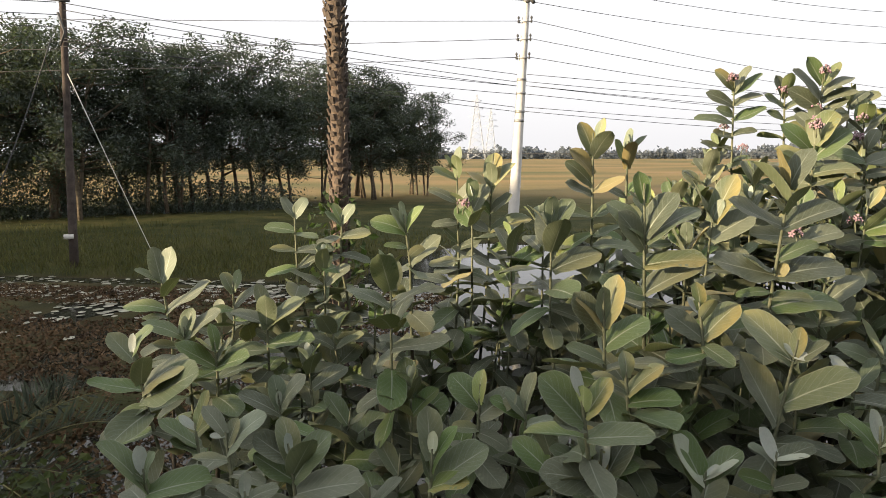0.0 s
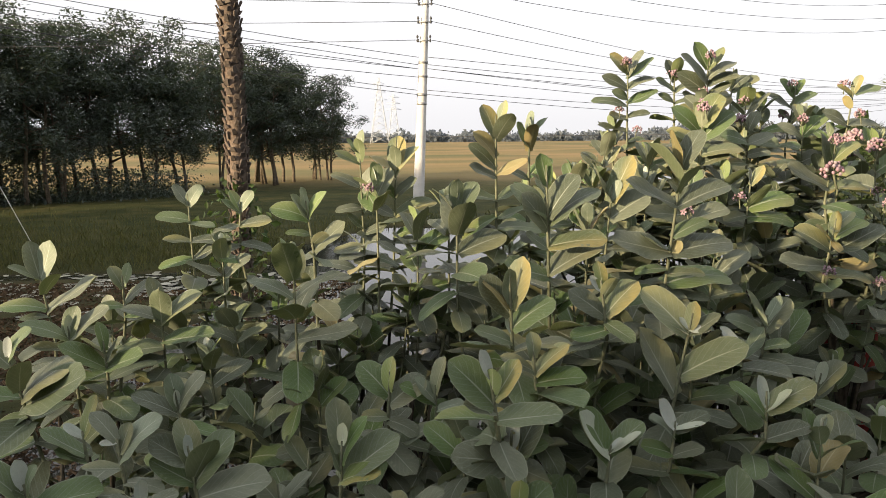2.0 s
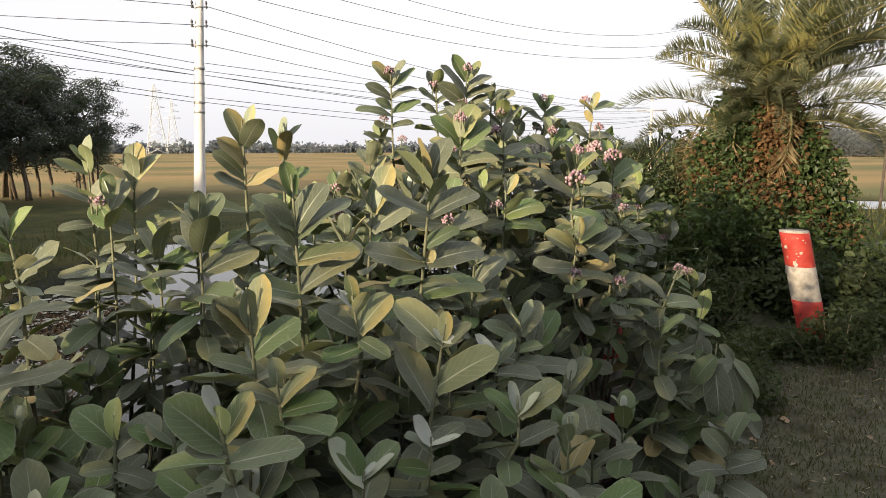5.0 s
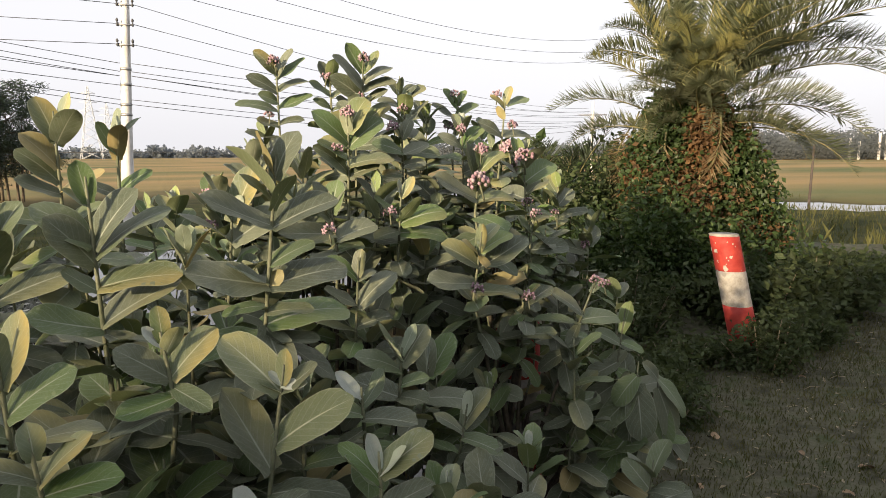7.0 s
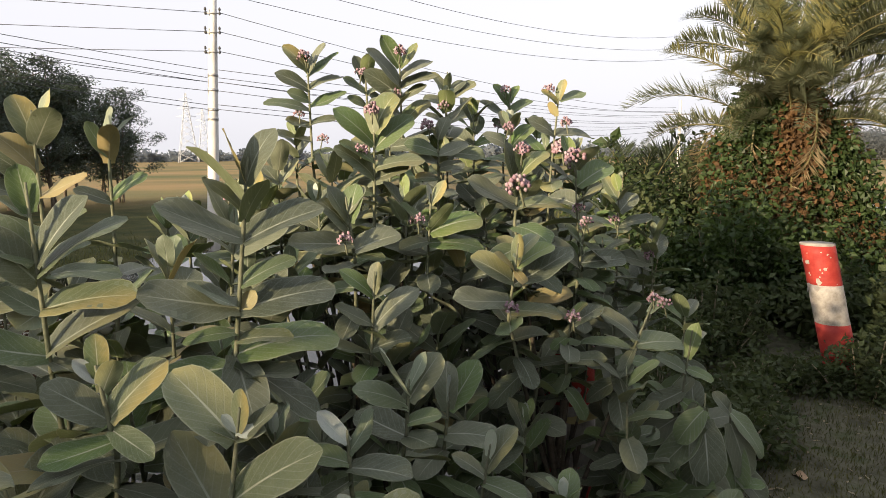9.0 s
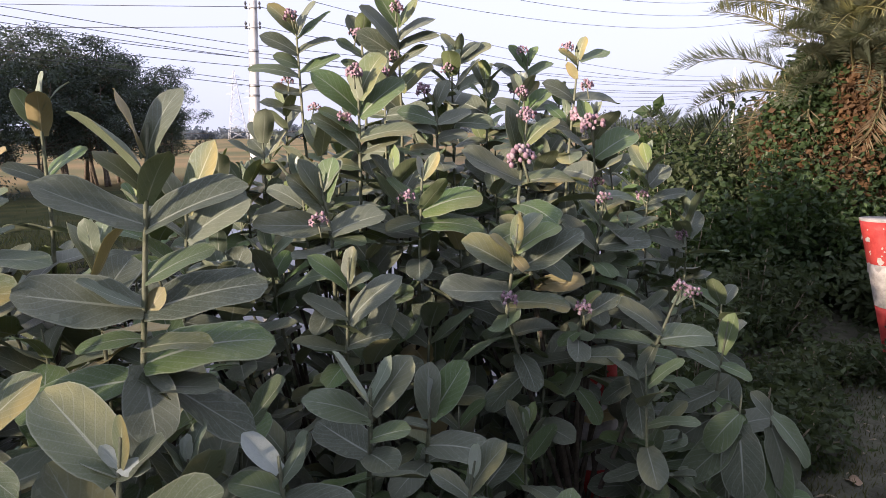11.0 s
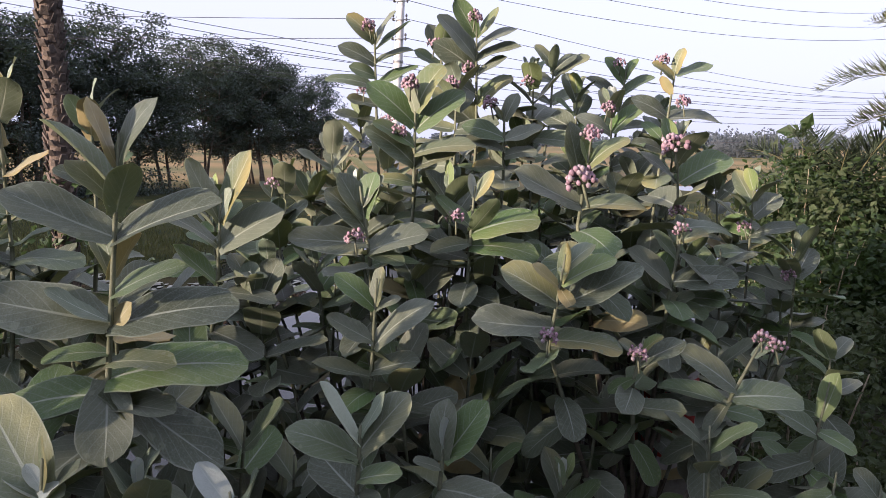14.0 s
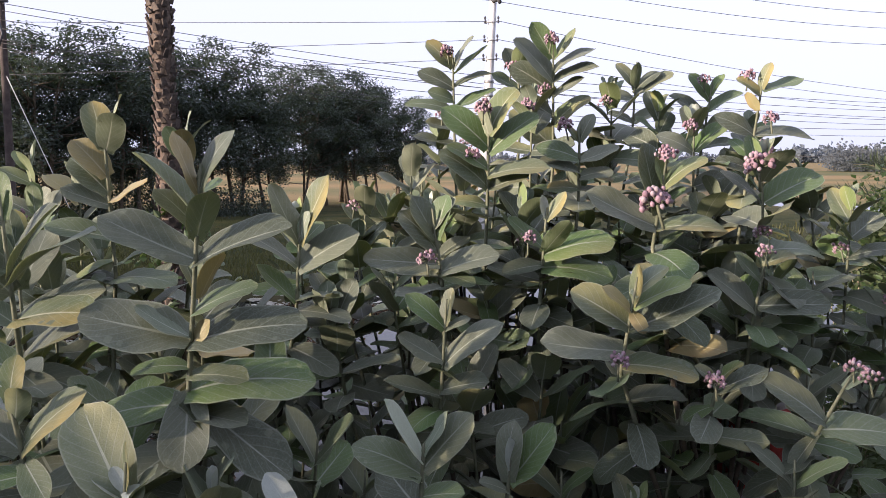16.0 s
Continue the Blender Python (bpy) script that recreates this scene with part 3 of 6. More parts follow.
def crown(t, x, y, z, seed, n=30, scale=1.0, low=-35, lop=0.0):
    rng = random.Random(seed)
    for k in range(n):
        e = 78 - (78 - low) * (k / (n - 1)) ** 0.85 + rng.uniform(-6, 6)
        az = k * 137.5 + rng.uniform(-12, 12)
        me = FRONDS[0] if e > 50 else FRONDS[1] if e > 20 else FRONDS[2 + k % 2]
        part("frond", me, t, pose(x, y, z - 0.006 * k, 0, 0, az) @ pose(0, 0.10, 0, e, rng.uniform(-25, 25), 0) @ Matrix.Scale(scale * rng.uniform(0.85, 1.1) * (1 - lop * (0.5 - 0.5 * math.cos(radians(az + 90 + 40)))), 4))


def boot_mesh():
    """The stub of a cut frond: a wedge, broad at the foot, thicker at the cut end."""
    bm = bmesh.new()
    bmesh.ops.create_cube(bm, size=1.0)
    for v in bm.verts:
        up = v.co.z > 0
        v.co.x *= 0.055 if up else 0.085
        v.co.y = (v.co.y + 0.5) * (0.032 if up else 0.02) + (0.012 if up else -0.012)
        v.co.z *= 0.105
    bmesh.ops.bevel(bm, geom=bm.edges[:], offset=0.006, segments=1, affect="EDGES")
    me = bpy.data.meshes.new("leaf_base")
    bm.to_mesh(me)
    bm.free()
    me.materials.append(BOOT)
    return me


BOOT_MESH = boot_mesh()


def tall_palm(x, y):
    z0 = height(x, y) - 0.05
    t = thing("date_palm", x, y, z0, "tall date palm trunk rough with old leaf bases", "palm", "date palms by the road")
    top = 5.6
    lean = 0.012

    def axis(z):
        return x + lean * (z - z0) + 0.02 * math.sin(z * 1.1), y

    def radius(z):
        return 0.085 + 0.035 * max(0, 1 - (z - z0) / 0.9) + 0.005 * math.sin(z * 5)
    zs = np.linspace(z0, top, 40)
    trunk = part("trunk", mesh_of("trunk", *tube_data([(*axis(z), z) for z in zs], [radius(z) - 0.012 for z in zs], 14), PALM_BARK), t)
    rng = random.Random(5)
    k, z, rest = 0, z0 + 0.5, []
    while z < 4.4:
        az = k * 137.5 * 0.985 + rng.uniform(-9, 9)
        cx, cy = axis(z)
        r = radius(z) - 0.006
        m = Matrix.Translation((cx, cy, z)) @ Euler((0, 0, radians(az))).to_matrix().to_4x4() @ Matrix.Translation((0, r, 0)) @ pose(0, 0, 0, rng.uniform(-12, 4), rng.uniform(-22, 22), rng.uniform(-20, 20))
        m = m @ Matrix.Diagonal((rng.uniform(0.42, 0.75), rng.uniform(0.28, 0.62), rng.uniform(0.30, 0.66), 1))
        if 0.5 < z < 2.75:
            part("leaf_base", BOOT_MESH, trunk, m)
        else:
            rest.append(([tuple(m @ v.co) for v in BOOT_MESH.vertices], [tuple(p.vertices) for p in BOOT_MESH.polygons]))
        k += 1
        z += 0.0088
    tagged(part("old_bark_crust", mesh_of("old_bark_crust", *joined(*rest), BOOT, smooth=False), trunk), "rough grey-brown old leaf bases", kind="stuff")
    crown(t, *axis(top), top, 3, 26, 1.0, -30)
    # a climbing vine round the foot
    rs = np.random.default_rng(8)
    n = 420
    zz, aa = rs.uniform(-0.4, 1.35, n) , rs.uniform(0, 2 * math.pi, n)
    rr = 0.11 + 0.24 * rs.random(n) ** 2 * np.where(zz < 1.2, 1, 0.3)
    P = np.stack([x + rr * np.cos(aa), y + rr * np.sin(aa), zz], 1)
    part("vine", mesh_of("vine", *blades(P, unit(rs, n) + [0, 0, -0.3], unit(rs, n), rs.uniform(0.04, 0.10, n), rs.uniform(0.015, 0.035, n)), VINE, smooth=False), t, label="yellow-green creeper leaves at the foot")
    return t


tall_palm(-1.28, 4.83)


def leafy(P, rng, size, width=0.3, droop=0.2):
    n = len(P)
    D = unit(rng, n) * [1, 1, 0.7] + [0, 0, -droop]
    L = rng.uniform(0.6, 1.25, n) * size
    return blades(P, D, unit(rng, n) + [0, 0, 0.4], L, L * width)


def overgrown_palm(x, y):
    z0 = height(x, y) - 0.05
    t = thing("date_palm", x, y, z0, "short date palm with drooping fronds, trunk smothered in vines", "palm", "date palms by the road")
    part("trunk", mesh_of("trunk", *tube_data([(x, y, z0), (x, y, 0.6), (x + 0.03, y, 1.4), (x + 0.05, y, 2.15)], [0.34, 0.29, 0.27, 0.22], 14), PALM_BARK), t)
    crown(t, x + 0.05, y, 2.46, 9, 44, 0.92, 28, 0.80)
    own = random.Random(14)
    # pale young fronds, sunlight in their colour, in the heart, on the side of the road, and long ones that arch out
    # and hang
    for k in range(13):
        part("frond", YELLOW_FRONDS[k % 2], t, pose(x - 0.10, y - 0.12, 2.10 + 0.05 * (k % 5), 0, 0, 95 + 7 * k) @ pose(0, 0.16, 0, own.uniform(30, 82), own.uniform(-50, 50), 0) @ Matrix.Scale(own.uniform(0.45, 0.68), 4), label="young frond coloured yellow-green as if sunlit")
    for az, z, e, s in ((66, 1.95, 30, 0.62), (75, 1.80, 18, 0.55), (235, 2.15, 30, 0.85), (246, 2.00, 16, 0.78), (255, 2.25, 40, 0.95), (228, 1.85, 4, 0.68), (262, 1.90, 8, 0.72), (120, 1.85, 16, 0.42), (190, 1.85, 14, 0.45), (112, 2.0, 6, 0.45), (150, 2.05, 8, 0.5), (205, 2.0, 4, 0.5), (155, 2.2, 15, 0.6), (118, 2.25, 18, 0.55)):
        part("frond", FRONDS[2], t, pose(x, y, z, 0, 0, az) @ pose(0, 0.30, 0, e, own.uniform(-30, 30), 0) @ Matrix.Scale(s, 4))
    for k in range(34):
        part("frond", FRONDS[2 + k % 2], t, pose(x + 0.03, y, own.uniform(1.95, 2.5), 0, 0, 88 + 125 * own.random()) @ pose(0, 0.30, 0, own.uniform(22, 74), own.uniform(-40, 40), 0) @ Matrix.Scale(own.uniform(0.32, 0.56), 4))
    for az, e, s in ((60, 60, 1.0), (74, 72, 1.05), (48, 66, 0.9), (88, 64, 0.8)):
        part("frond", FRONDS[0], t, pose(x, y, 2.35, 0, 0, az) @ pose(0, 0.15, 0, e, own.uniform(-30, 30), 0) @ Matrix.Scale(s, 4))
    rng = random.Random(4)
    for k in range(60):
        part("dry_frond", DRY_FRONDS[k % 2], t, pose(x, y, rng.uniform(0.7, 2.1), 0, 0, rng.uniform(0, 360)) @ pose(0, 0.52, 0, rng.uniform(-88, -55), rng.uniform(-30, 30), 0) @ Matrix.Scale(rng.uniform(0.4, 0.7), 4), label="dry hanging frond")
    rs = np.random.default_rng(21)
    n = 34000
    zz = z0 + (2.25 - z0) * (1 - rs.random(n) ** 0.8 * 0.98) ** 1.0
    aa = rs.uniform(0, 2 * math.pi, n)
    swell = (0.58 + 0.08 * np.sin(zz * 2.2 + 0.6) + 0.10 * np.sin(3 * aa + zz * 3)) * np.clip(1.45 - 0.16 * np.maximum(zz, 0) ** 1.5, 0.75, 1.4)
    swell = swell * (1 - 0.42 * np.clip((zz - 1.45) / 0.8, 0, 1) ** 1.5)
    rr = swell * (0.72 + 0.42 * rs.random(n) ** 1.5)
    P = np.stack([x + rr * np.cos(aa), y + rr * np.sin(aa), zz], 1)
    patch = np.array([noise.noise(Vector((math.cos(a) * 1.1, math.sin(a) * 1.1, z * 1.2 + 4))) for a, z in zip(aa, zz)])
    front = np.cos(aa - math.atan2(-5.6, -4.4))
    dry = (patch * 1.2 + 0.22 * front * (zz > 0.5) + rs.normal(0, 0.30, n)) > 0.44
    for which, m, lab in ((~dry, VINE, "green climbing vine"), (dry, VINE_DRY, "orange-brown withered vine")):
        part("vine", mesh_of("vine", *leafy(P[which], rs, 0.062, 0.36, 0.6), m, smooth=False), t, label=lab)
    return t


overgrown_palm(5.95, 5.1)


def shrub(name, x, y, rx, ry, h, n, size, material, label, seed, width=0.3, stalks=14, z0=None):
    """A leafy weed or bush: stalks from the ground and leaves in clumps round them."""
    rng = np.random.default_rng(seed)
    z0 = height(x, y) if z0 is None else z0
    t = thing(name, x, y, z0, label, "bush", "undergrowth beside the road")
    wood, ends = [], []
    for k in range(stalks):
        a, r = rng.uniform(0, 2 * math.pi), rng.random() ** 0.5
        bx, by = x + rx * 0.55 * r * math.cos(a), y + ry * 0.55 * r * math.sin(a)
        ex, ey = x + rx * r * math.cos(a), y + ry * r * math.sin(a)
        ht = h * (1 - 0.55 * r * r) * rng.uniform(0.75, 1.08)
        b = height(bx, by)
        p = [(bx, by, b), ((bx + ex) / 2, (by + ey) / 2, b + ht * 0.6), (ex, ey, z0 + ht)]
        wood.append(tube_data(p, [0.008, 0.006, 0.003], 4))
        for q in np.linspace(0.15, 1.0, 6):
            ends.append(np.array(p[0]) * (1 - q) ** 2 + 2 * np.array(p[1]) * q * (1 - q) + np.array(p[2]) * q * q)
    part("stalk_tuft", mesh_of("stalks", *joined(*wood), STALK), t)
    ends = np.array(ends)
    c = ends[rng.integers(0, len(ends), n)]
    P = c + rng.normal(0, 1, (n, 3)) * [0.20 * rx, 0.20 * ry, 0.09 * h if stalks > 3 else 0.01]
    part("foliage", mesh_of("leaves", *leafy(P, rng, size, width), material, smooth=False), t)
    return t


# thicket between the milkweed and the palm, and the weeds round the posts
for k, (x, y, rx, ry, top, n, size, m, lab) in enumerate((
    (4.75, 5.75, 0.65, 0.6, 1.62, 6900, 0.064, VINE, "dark green thicket of tangled creepers"),
    (5.25, 5.75, 0.55, 0.6, 1.72, 5700, 0.068, WEED, "dull green thicket with yellowing leaves"),
    (4.35, 5.3, 0.7, 0.6, 1.40, 5700, 0.064, WEED, "dull green tangled thicket beside the palm"),
    (5.6, 6.4, 0.7, 0.7, 1.70, 3900, 0.072, VINE, "dark thicket of creepers behind the palm"),
    (4.0, 4.4, 0.7, 0.6, 1.05, 4500, 0.060, VINE, "green creeper bush on the slope"),
    (4.9, 4.4, 0.7, 0.5, 1.30, 4800, 0.068, VINE, "bright green creeper bush below the palm"),
    (5.65, 4.3, 0.55, 0.5, 0.95, 3450, 0.064, VINE, "green leafy bush below the palm"),
    (6.6, 4.8, 0.7, 0.6, 0.90, 4500, 0.064, VINE, "green leafy bush beside the palm"),
    (3.4, 3.5, 0.6, 0.5, 0.95, 3450, 0.052, WEED, "grey-green roadside weeds with thin stalks"),
    (4.1, 3.65, 0.5, 0.4, 0.80, 3000, 0.052, WEED, "grey-green weeds behind the guard post"),
    (4.42, 2.62, 0.38, 0.20, 0.60, 2250, 0.044, WEED, "low weeds round the guard post"),
    (3.35, 2.50, 0.42, 0.28, 0.52, 2100, 0.044, WEED, "low dark weeds on the shoulder"),
    (3.05, 2.15, 0.35, 0.25, 0.50, 1650, 0.048, WEED, "low dark weeds beside the milkweed"),
    (5.0, 2.95, 0.40, 0.22, 0.52, 1950, 0.048, WEED, "low weeds beside the guard post"),
    (3.9, 2.85, 0.4, 0.22, 0.42, 1200, 0.048, WEED, "low grey-green weeds on the shoulder"),
    (5.25, 3.5, 0.6, 0.45, 0.78, 3450, 0.080, WEED, "tall olive-green weeds with broad leaves"),
    (6.1, 3.7, 0.7, 0.5, 0.68, 3600, 0.080, WEED, "tall olive-green weeds with broad leaves"),
    (7.0, 4.1, 0.8, 0.6, 0.60, 3450, 0.080, WEED, "tall olive-green weeds beside the road"),
    (7.9, 4.6, 0.9, 0.8, 0.50, 3450, 0.080, WEED, "tall olive-green weeds beside the road"),
    (3.05, 2.75, 0.4, 0.35, 0.95, 2550, 0.048, WEED, "thin weeds between the milkweed and the post"),
    (-2.3, 2.0, 0.7, 0.6, -0.15, 5200, 0.056, WEED, "dark weeds on the pond bank"),
    (-3.0, 2.3, 0.9, 0.7, -0.25, 5200, 0.056, WEED, "dark weeds on the pond bank"),
    (-1.4, 1.5, 0.6, 0.45, 0.35, 4800, 0.056, WEED, "dark weeds below the milkweed"))):
    shrub("bush", x, y, rx, ry, top - height(x, y), n, size, m, lab, 40 + k)
# the sprig that stands out above the thicket
shrub("sapling", 4.76, 6.06, 0.14, 0.14, 2.05 - height(4.76, 6.06), 110, 0.15, VINE, "dark broad-leaved sapling above the thicket", 71, 0.34, 3)


def small_palm(x, y, z, n, scale, label, seed):
    t = thing("young_palm", x, y, z, label, "palm", "young palms on the bank")
    part("base", mesh_of("base", *tube_data([(x, y, z - 0.2), (x, y, z + 0.12)], [0.10, 0.07], 9), PALM_BARK), t)
    rng = random.Random(seed)
    for k in range(n):
        part("frond", SHADED_FRONDS[k % 3], t, pose(x, y, z + 0.1, 0, 0, k * 137.5) @ pose(0, 0.05, 0, rng.uniform(15, 70), rng.uniform(-30, 30), 0) @ Matrix.Scale(scale * rng.uniform(0.8, 1.1), 4))


small_palm(-2.6, 2.9, height(-2.6, 2.9), 11, 0.55, "dark young date palm on the pond bank", 2)
small_palm(-1.62, 1.45, height(-1.62, 1.45), 16, 0.50, "dark young date palm below the milkweed", 6)
small_palm(-4.7, 4.4, height(-4.7, 4.4), 12, 0.75, "dark young date palm beside the pond", 3)
small_palm(-2.15, 1.75, height(-2.15, 1.75), 14, 0.5, "dark young date palm on the slope", 7)
small_palm(5.15, 6.3, 0.9, 14, 0.55, "spiky young date palm in the thicket", 4)


# ---- poles and wires ----
def pole(name, x, y, z0, z1, r0, r1, lean, material, label, category="utility pole"):
    t = thing(name, x, y, z0, label, category)
    n = 8
    pts = [(x + lean * (z1 - z0) * q, y, z0 - 0.3 * (q == 0) + (z1 - z0) * q) for q in np.linspace(0, 1, n)]
    part("shaft", mesh_of("shaft", *tube_data(pts, list(np.linspace(r0, r1, n)), 16), material), t)
    return t, pts


white_pole, wp = pole("utility_pole", -0.27, 22.5, -1.5, 6.7, 0.205, 0.115, 0.050, CONCRETE, "white tapered concrete power pole with side insulators")


def pole_x(z):
    return -0.27 + 0.050 * (z + 1.5)


for z in (6.0, 5.43, 4.84):
    x = pole_x(z)
    part("bracket", mesh_of("bracket", *joined(tube_data([(x - 0.23, 22.36, z), (x + 0.23, 22.36, z)], [0.022] * 2, 5), tube_data([(x - 0.17, 22.38, z - 0.05), (x - 0.17, 22.38, z + 0.05)], [0.02, 0.02], 5)), STEEL), white_pole)
    for sx in (-0.21, 0.21):
        for dz in (0, 0.12):
            part("insulator", mesh_of("insulator", *tube_data([(x + sx, 22.36, z + dz - 0.05), (x + sx, 22.36, z + dz), (x + sx, 22.36, z + dz + 0.06)], [0.02, 0.042, 0.016], 8), CABLE), white_pole)
for z in (4.15, 3.70, 3.1, 2.8):
    x = pole_x(z)
    part("band", mesh_of("band", *tube_data([(x, 22.5, z - 0.04), (x, 22.5, z + 0.04)], [0.185 - 0.006 * z] * 2, 14), STEEL), white_pole)
part("lamp_bracket", mesh_of("lamp_bracket", *joined(tube_data([(0.14, 22.4, 6.62), (0.30, 22.3, 6.72), (0.38, 22.2, 6.55)], [0.05, 0.09, 0.06], 8)), CABLE), white_pole)

wood_pole, _ = pole("utility_pole", -11.55, 15.35, -1.35, 6.3, 0.115, 0.070, 0.036, WOOD, "dark weathered wooden power pole with a guy wire")
part("crossarm", mesh_of("crossarm", *tube_data([(-11.62, 15.25, 5.55), (-11.05, 15.25, 5.48)], [0.04, 0.04], 6), CABLE), wood_pole)
part("bracket", mesh_of("bracket", *joined(tube_data([(-11.34, 15.2, 5.2), (-11.12, 15.1, 4.7), (-11.3, 15.15, 4.4)], [0.03] * 3, 5)), CABLE), wood_pole)
part("pale_band", mesh_of("pale_band", *tube_data([(-11.53, 15.2, -0.47), (-11.53, 15.2, -0.36)], [0.118, 0.118], 12), CONCRETE), wood_pole)

far_pole, _ = pole("utility_pole", 43.55, 61.2, -1.4, 6.9, 0.17, 0.12, 0, CONCRETE, "distant pale power pole with a crossarm")
part("crossarm", mesh_of("crossarm", *tube_data([(42.3, 62.0, 5.5), (44.8, 60.4, 5.5)], [0.07, 0.07], 5), STEEL), far_pole)
for x, y, z1 in ((201.8, 150.2, 5.5), (206.3, 143.8, 7.0), (207.2, 142.2, 6.0), (203, 148, 4.5), (214, 140, 7.5), (219, 131, 8.0)):
    far_post, _ = pole("field_post", x, y, -1.4, z1, 0.42, 0.36, 0, CONCRETE, "pale concrete post far across the field", "post")
thin_post, _ = pole("field_post", 31.5, 24.5, -1.4, 1.9, 0.07, 0.05, 0.03, WOOD, "thin wooden stake in the field", "post")


def wire(a, b, sag, r=0.0075, label="thin grey overhead power line", n=16, material=CABLE):
    a, b = Vector(a), Vector(b)
    pts = [tuple(a.lerp(b, q) - Vector((0, 0, 4 * sag * q * (1 - q)))) for q in np.linspace(0, 1, n)]
    tagged(new("power_line", mesh_of("power_line", *tube_data(pts, [r * (1 + 0.012 * Vector(p).length) for p in pts], 5), material)), label, "cable", "overhead power lines")


for k, (z, zl) in enumerate(((6.02, 6.75), (5.45, 5.62), (4.86, 4.85))):
    x = pole_x(z)
    wire((x - 0.21, 22.36, z), (-33.0, 22.0, z + 1.7 * (zl - z)), 0.12)
    wire((x + 0.21, 22.36, z), (43.2 + 0.3 * k, 61.5, 6.2 - 0.3 * k), 0.9)
for k, (z, zw) in enumerate(((4.31, 5.46), (4.07, 5.29), (3.94, 5.07), (3.24, 4.60), (3.10, 4.40))):
    x = pole_x(z)
    wire((x - 0.16, 22.4, z), (-11.35, 15.25, zw), 0.08)
    wire((x + 0.16, 22.4, z), (43.5, 61.2, 5.7 - 0.4 * k), 0.4 + 0.1 * k)
for z, zl in ((3.94, 4.86), (3.67, 4.52)):
    wire((pole_x(z) - 0.16, 22.4, z), (-11.35, 15.25, zl), 0.1)
    wire((pole_x(z) + 0.16, 22.4, z), (43.5, 61.2, z + 0.9), 0.7)
for k in range(3):
    wire((-11.4, 15.25, 5.46 - 0.3 * k), (-30, 6, 6.4 - 0.3 * k), 0.3)
# higher line passing over
for k, (z0, z1, sag) in enumerate(((6.66, 9.45, 1.28), (7.42, 10.14, 1.30), (8.2, 11.2, 1.55))):
    wire((-9.0, 19.5, z0 + 0.6), (0.15, 22.4, z0), 0.04)
    wire((0.15, 22.4, z0), (37.1, 47.3, z1), sag, n=30)
    wire((37.1, 47.3, z1), (70.0, 72.0, z1 + 6.0), 0.3)
wire((-90, 150, 2.2), (150, 140, 2.0), 0.15, 0.02, "low dark cable far across the field")
wire((-11.24, 15.25, 3.72), (-9.0, 15.2, -1.3), 0.02, 0.008, "pale guy wire of the wooden pole", material=CONCRETE)
wire((-11.65, 15.3, 4.6), (-13.6, 14.0, -1.2), 0.25, 0.012, "dark guy wire of the wooden pole")


# ---- guard posts ----
def guard_post(x, y, lean_x, lean_y, top, label):
    z0 = 0.12
    t = thing("guard_post", x, y, z0, label, "guard post", "striped guard posts along the road")
    rng = np.random.default_rng(int(x * 100))
    up = Vector((lean_x, lean_y, 1.0))

    def band(name, a, b, m, lab):
        vs, fs = [], []
        sides, rows = 28, 5
        for k in range(rows + 1):
            q = a + (b - a) * k / rows
            for s in range(sides):
                w = 2 * math.pi * s / sides
                r = 0.098 + 0.0015 * noise.noise(Vector((math.cos(w) * 3, math.sin(w) * 3, q * 9)))
                c = Vector((x, y, z0)) + up * q
                vs.append((c.x + r * math.cos(w), c.y + r * math.sin(w), c.z))
        for k in range(rows):
            for s in range(sides):
                n = (s + 1) % sides
                fs.append((k * sides + s, k * sides + n, (k + 1) * sides + n, (k + 1) * sides + s))
        fs.append(tuple(rows * sides + s for s in range(sides)))
        part(name, mesh_of(name, vs, fs, m), t, label=lab)

    h = top - z0
    band("foot", -0.25, h - 0.80, RAW, "bare concrete foot")
    band("band", h - 0.80, h - 0.49, RED, "red painted band")
    band("band", h - 0.49, h - 0.25, WHITE, "chipped white painted band")
    band("band", h - 0.25, h - 0.012, RED, "chipped red painted band")
    band("top", h - 0.012, h, RAW, "bare concrete top")
    # patches where the paint has come off
    for k in range(64):
        q, w = rng.uniform(h - 0.48, h - 0.04), rng.uniform(0, 2 * math.pi)
        sz = 0.004 + 0.016 * rng.random() ** 2
        c = Vector((x, y, z0)) + up * q
        ring = []
        for j in range(9):
            aa = 2 * math.pi * j / 9
            rr = sz * rng.uniform(0.6, 1.3)
            wa = w + rr * math.cos(aa) / 0.099
            ring.append(tuple(c + Vector((math.cos(wa), math.sin(wa), 0)) * 0.1010 + Vector((0, 0, rr * math.sin(aa)))))
        part("bare_patch", mesh_of("bare_patch", ring, [tuple(range(9))], WHITE if q > h - 0.25 else RAW), t)


guard_post(4.55, 2.88, -0.15, 0.17, 1.05, "leaning red and white striped concrete guard post")
guard_post(2.23, 1.95, -0.04, 0.0, 0.93, "red and white striped guard post hidden in the leaves")
guard_post(6.68, 3.22, 0.0, 0.0, 1.11, "upright red and white guard post among the weeds")


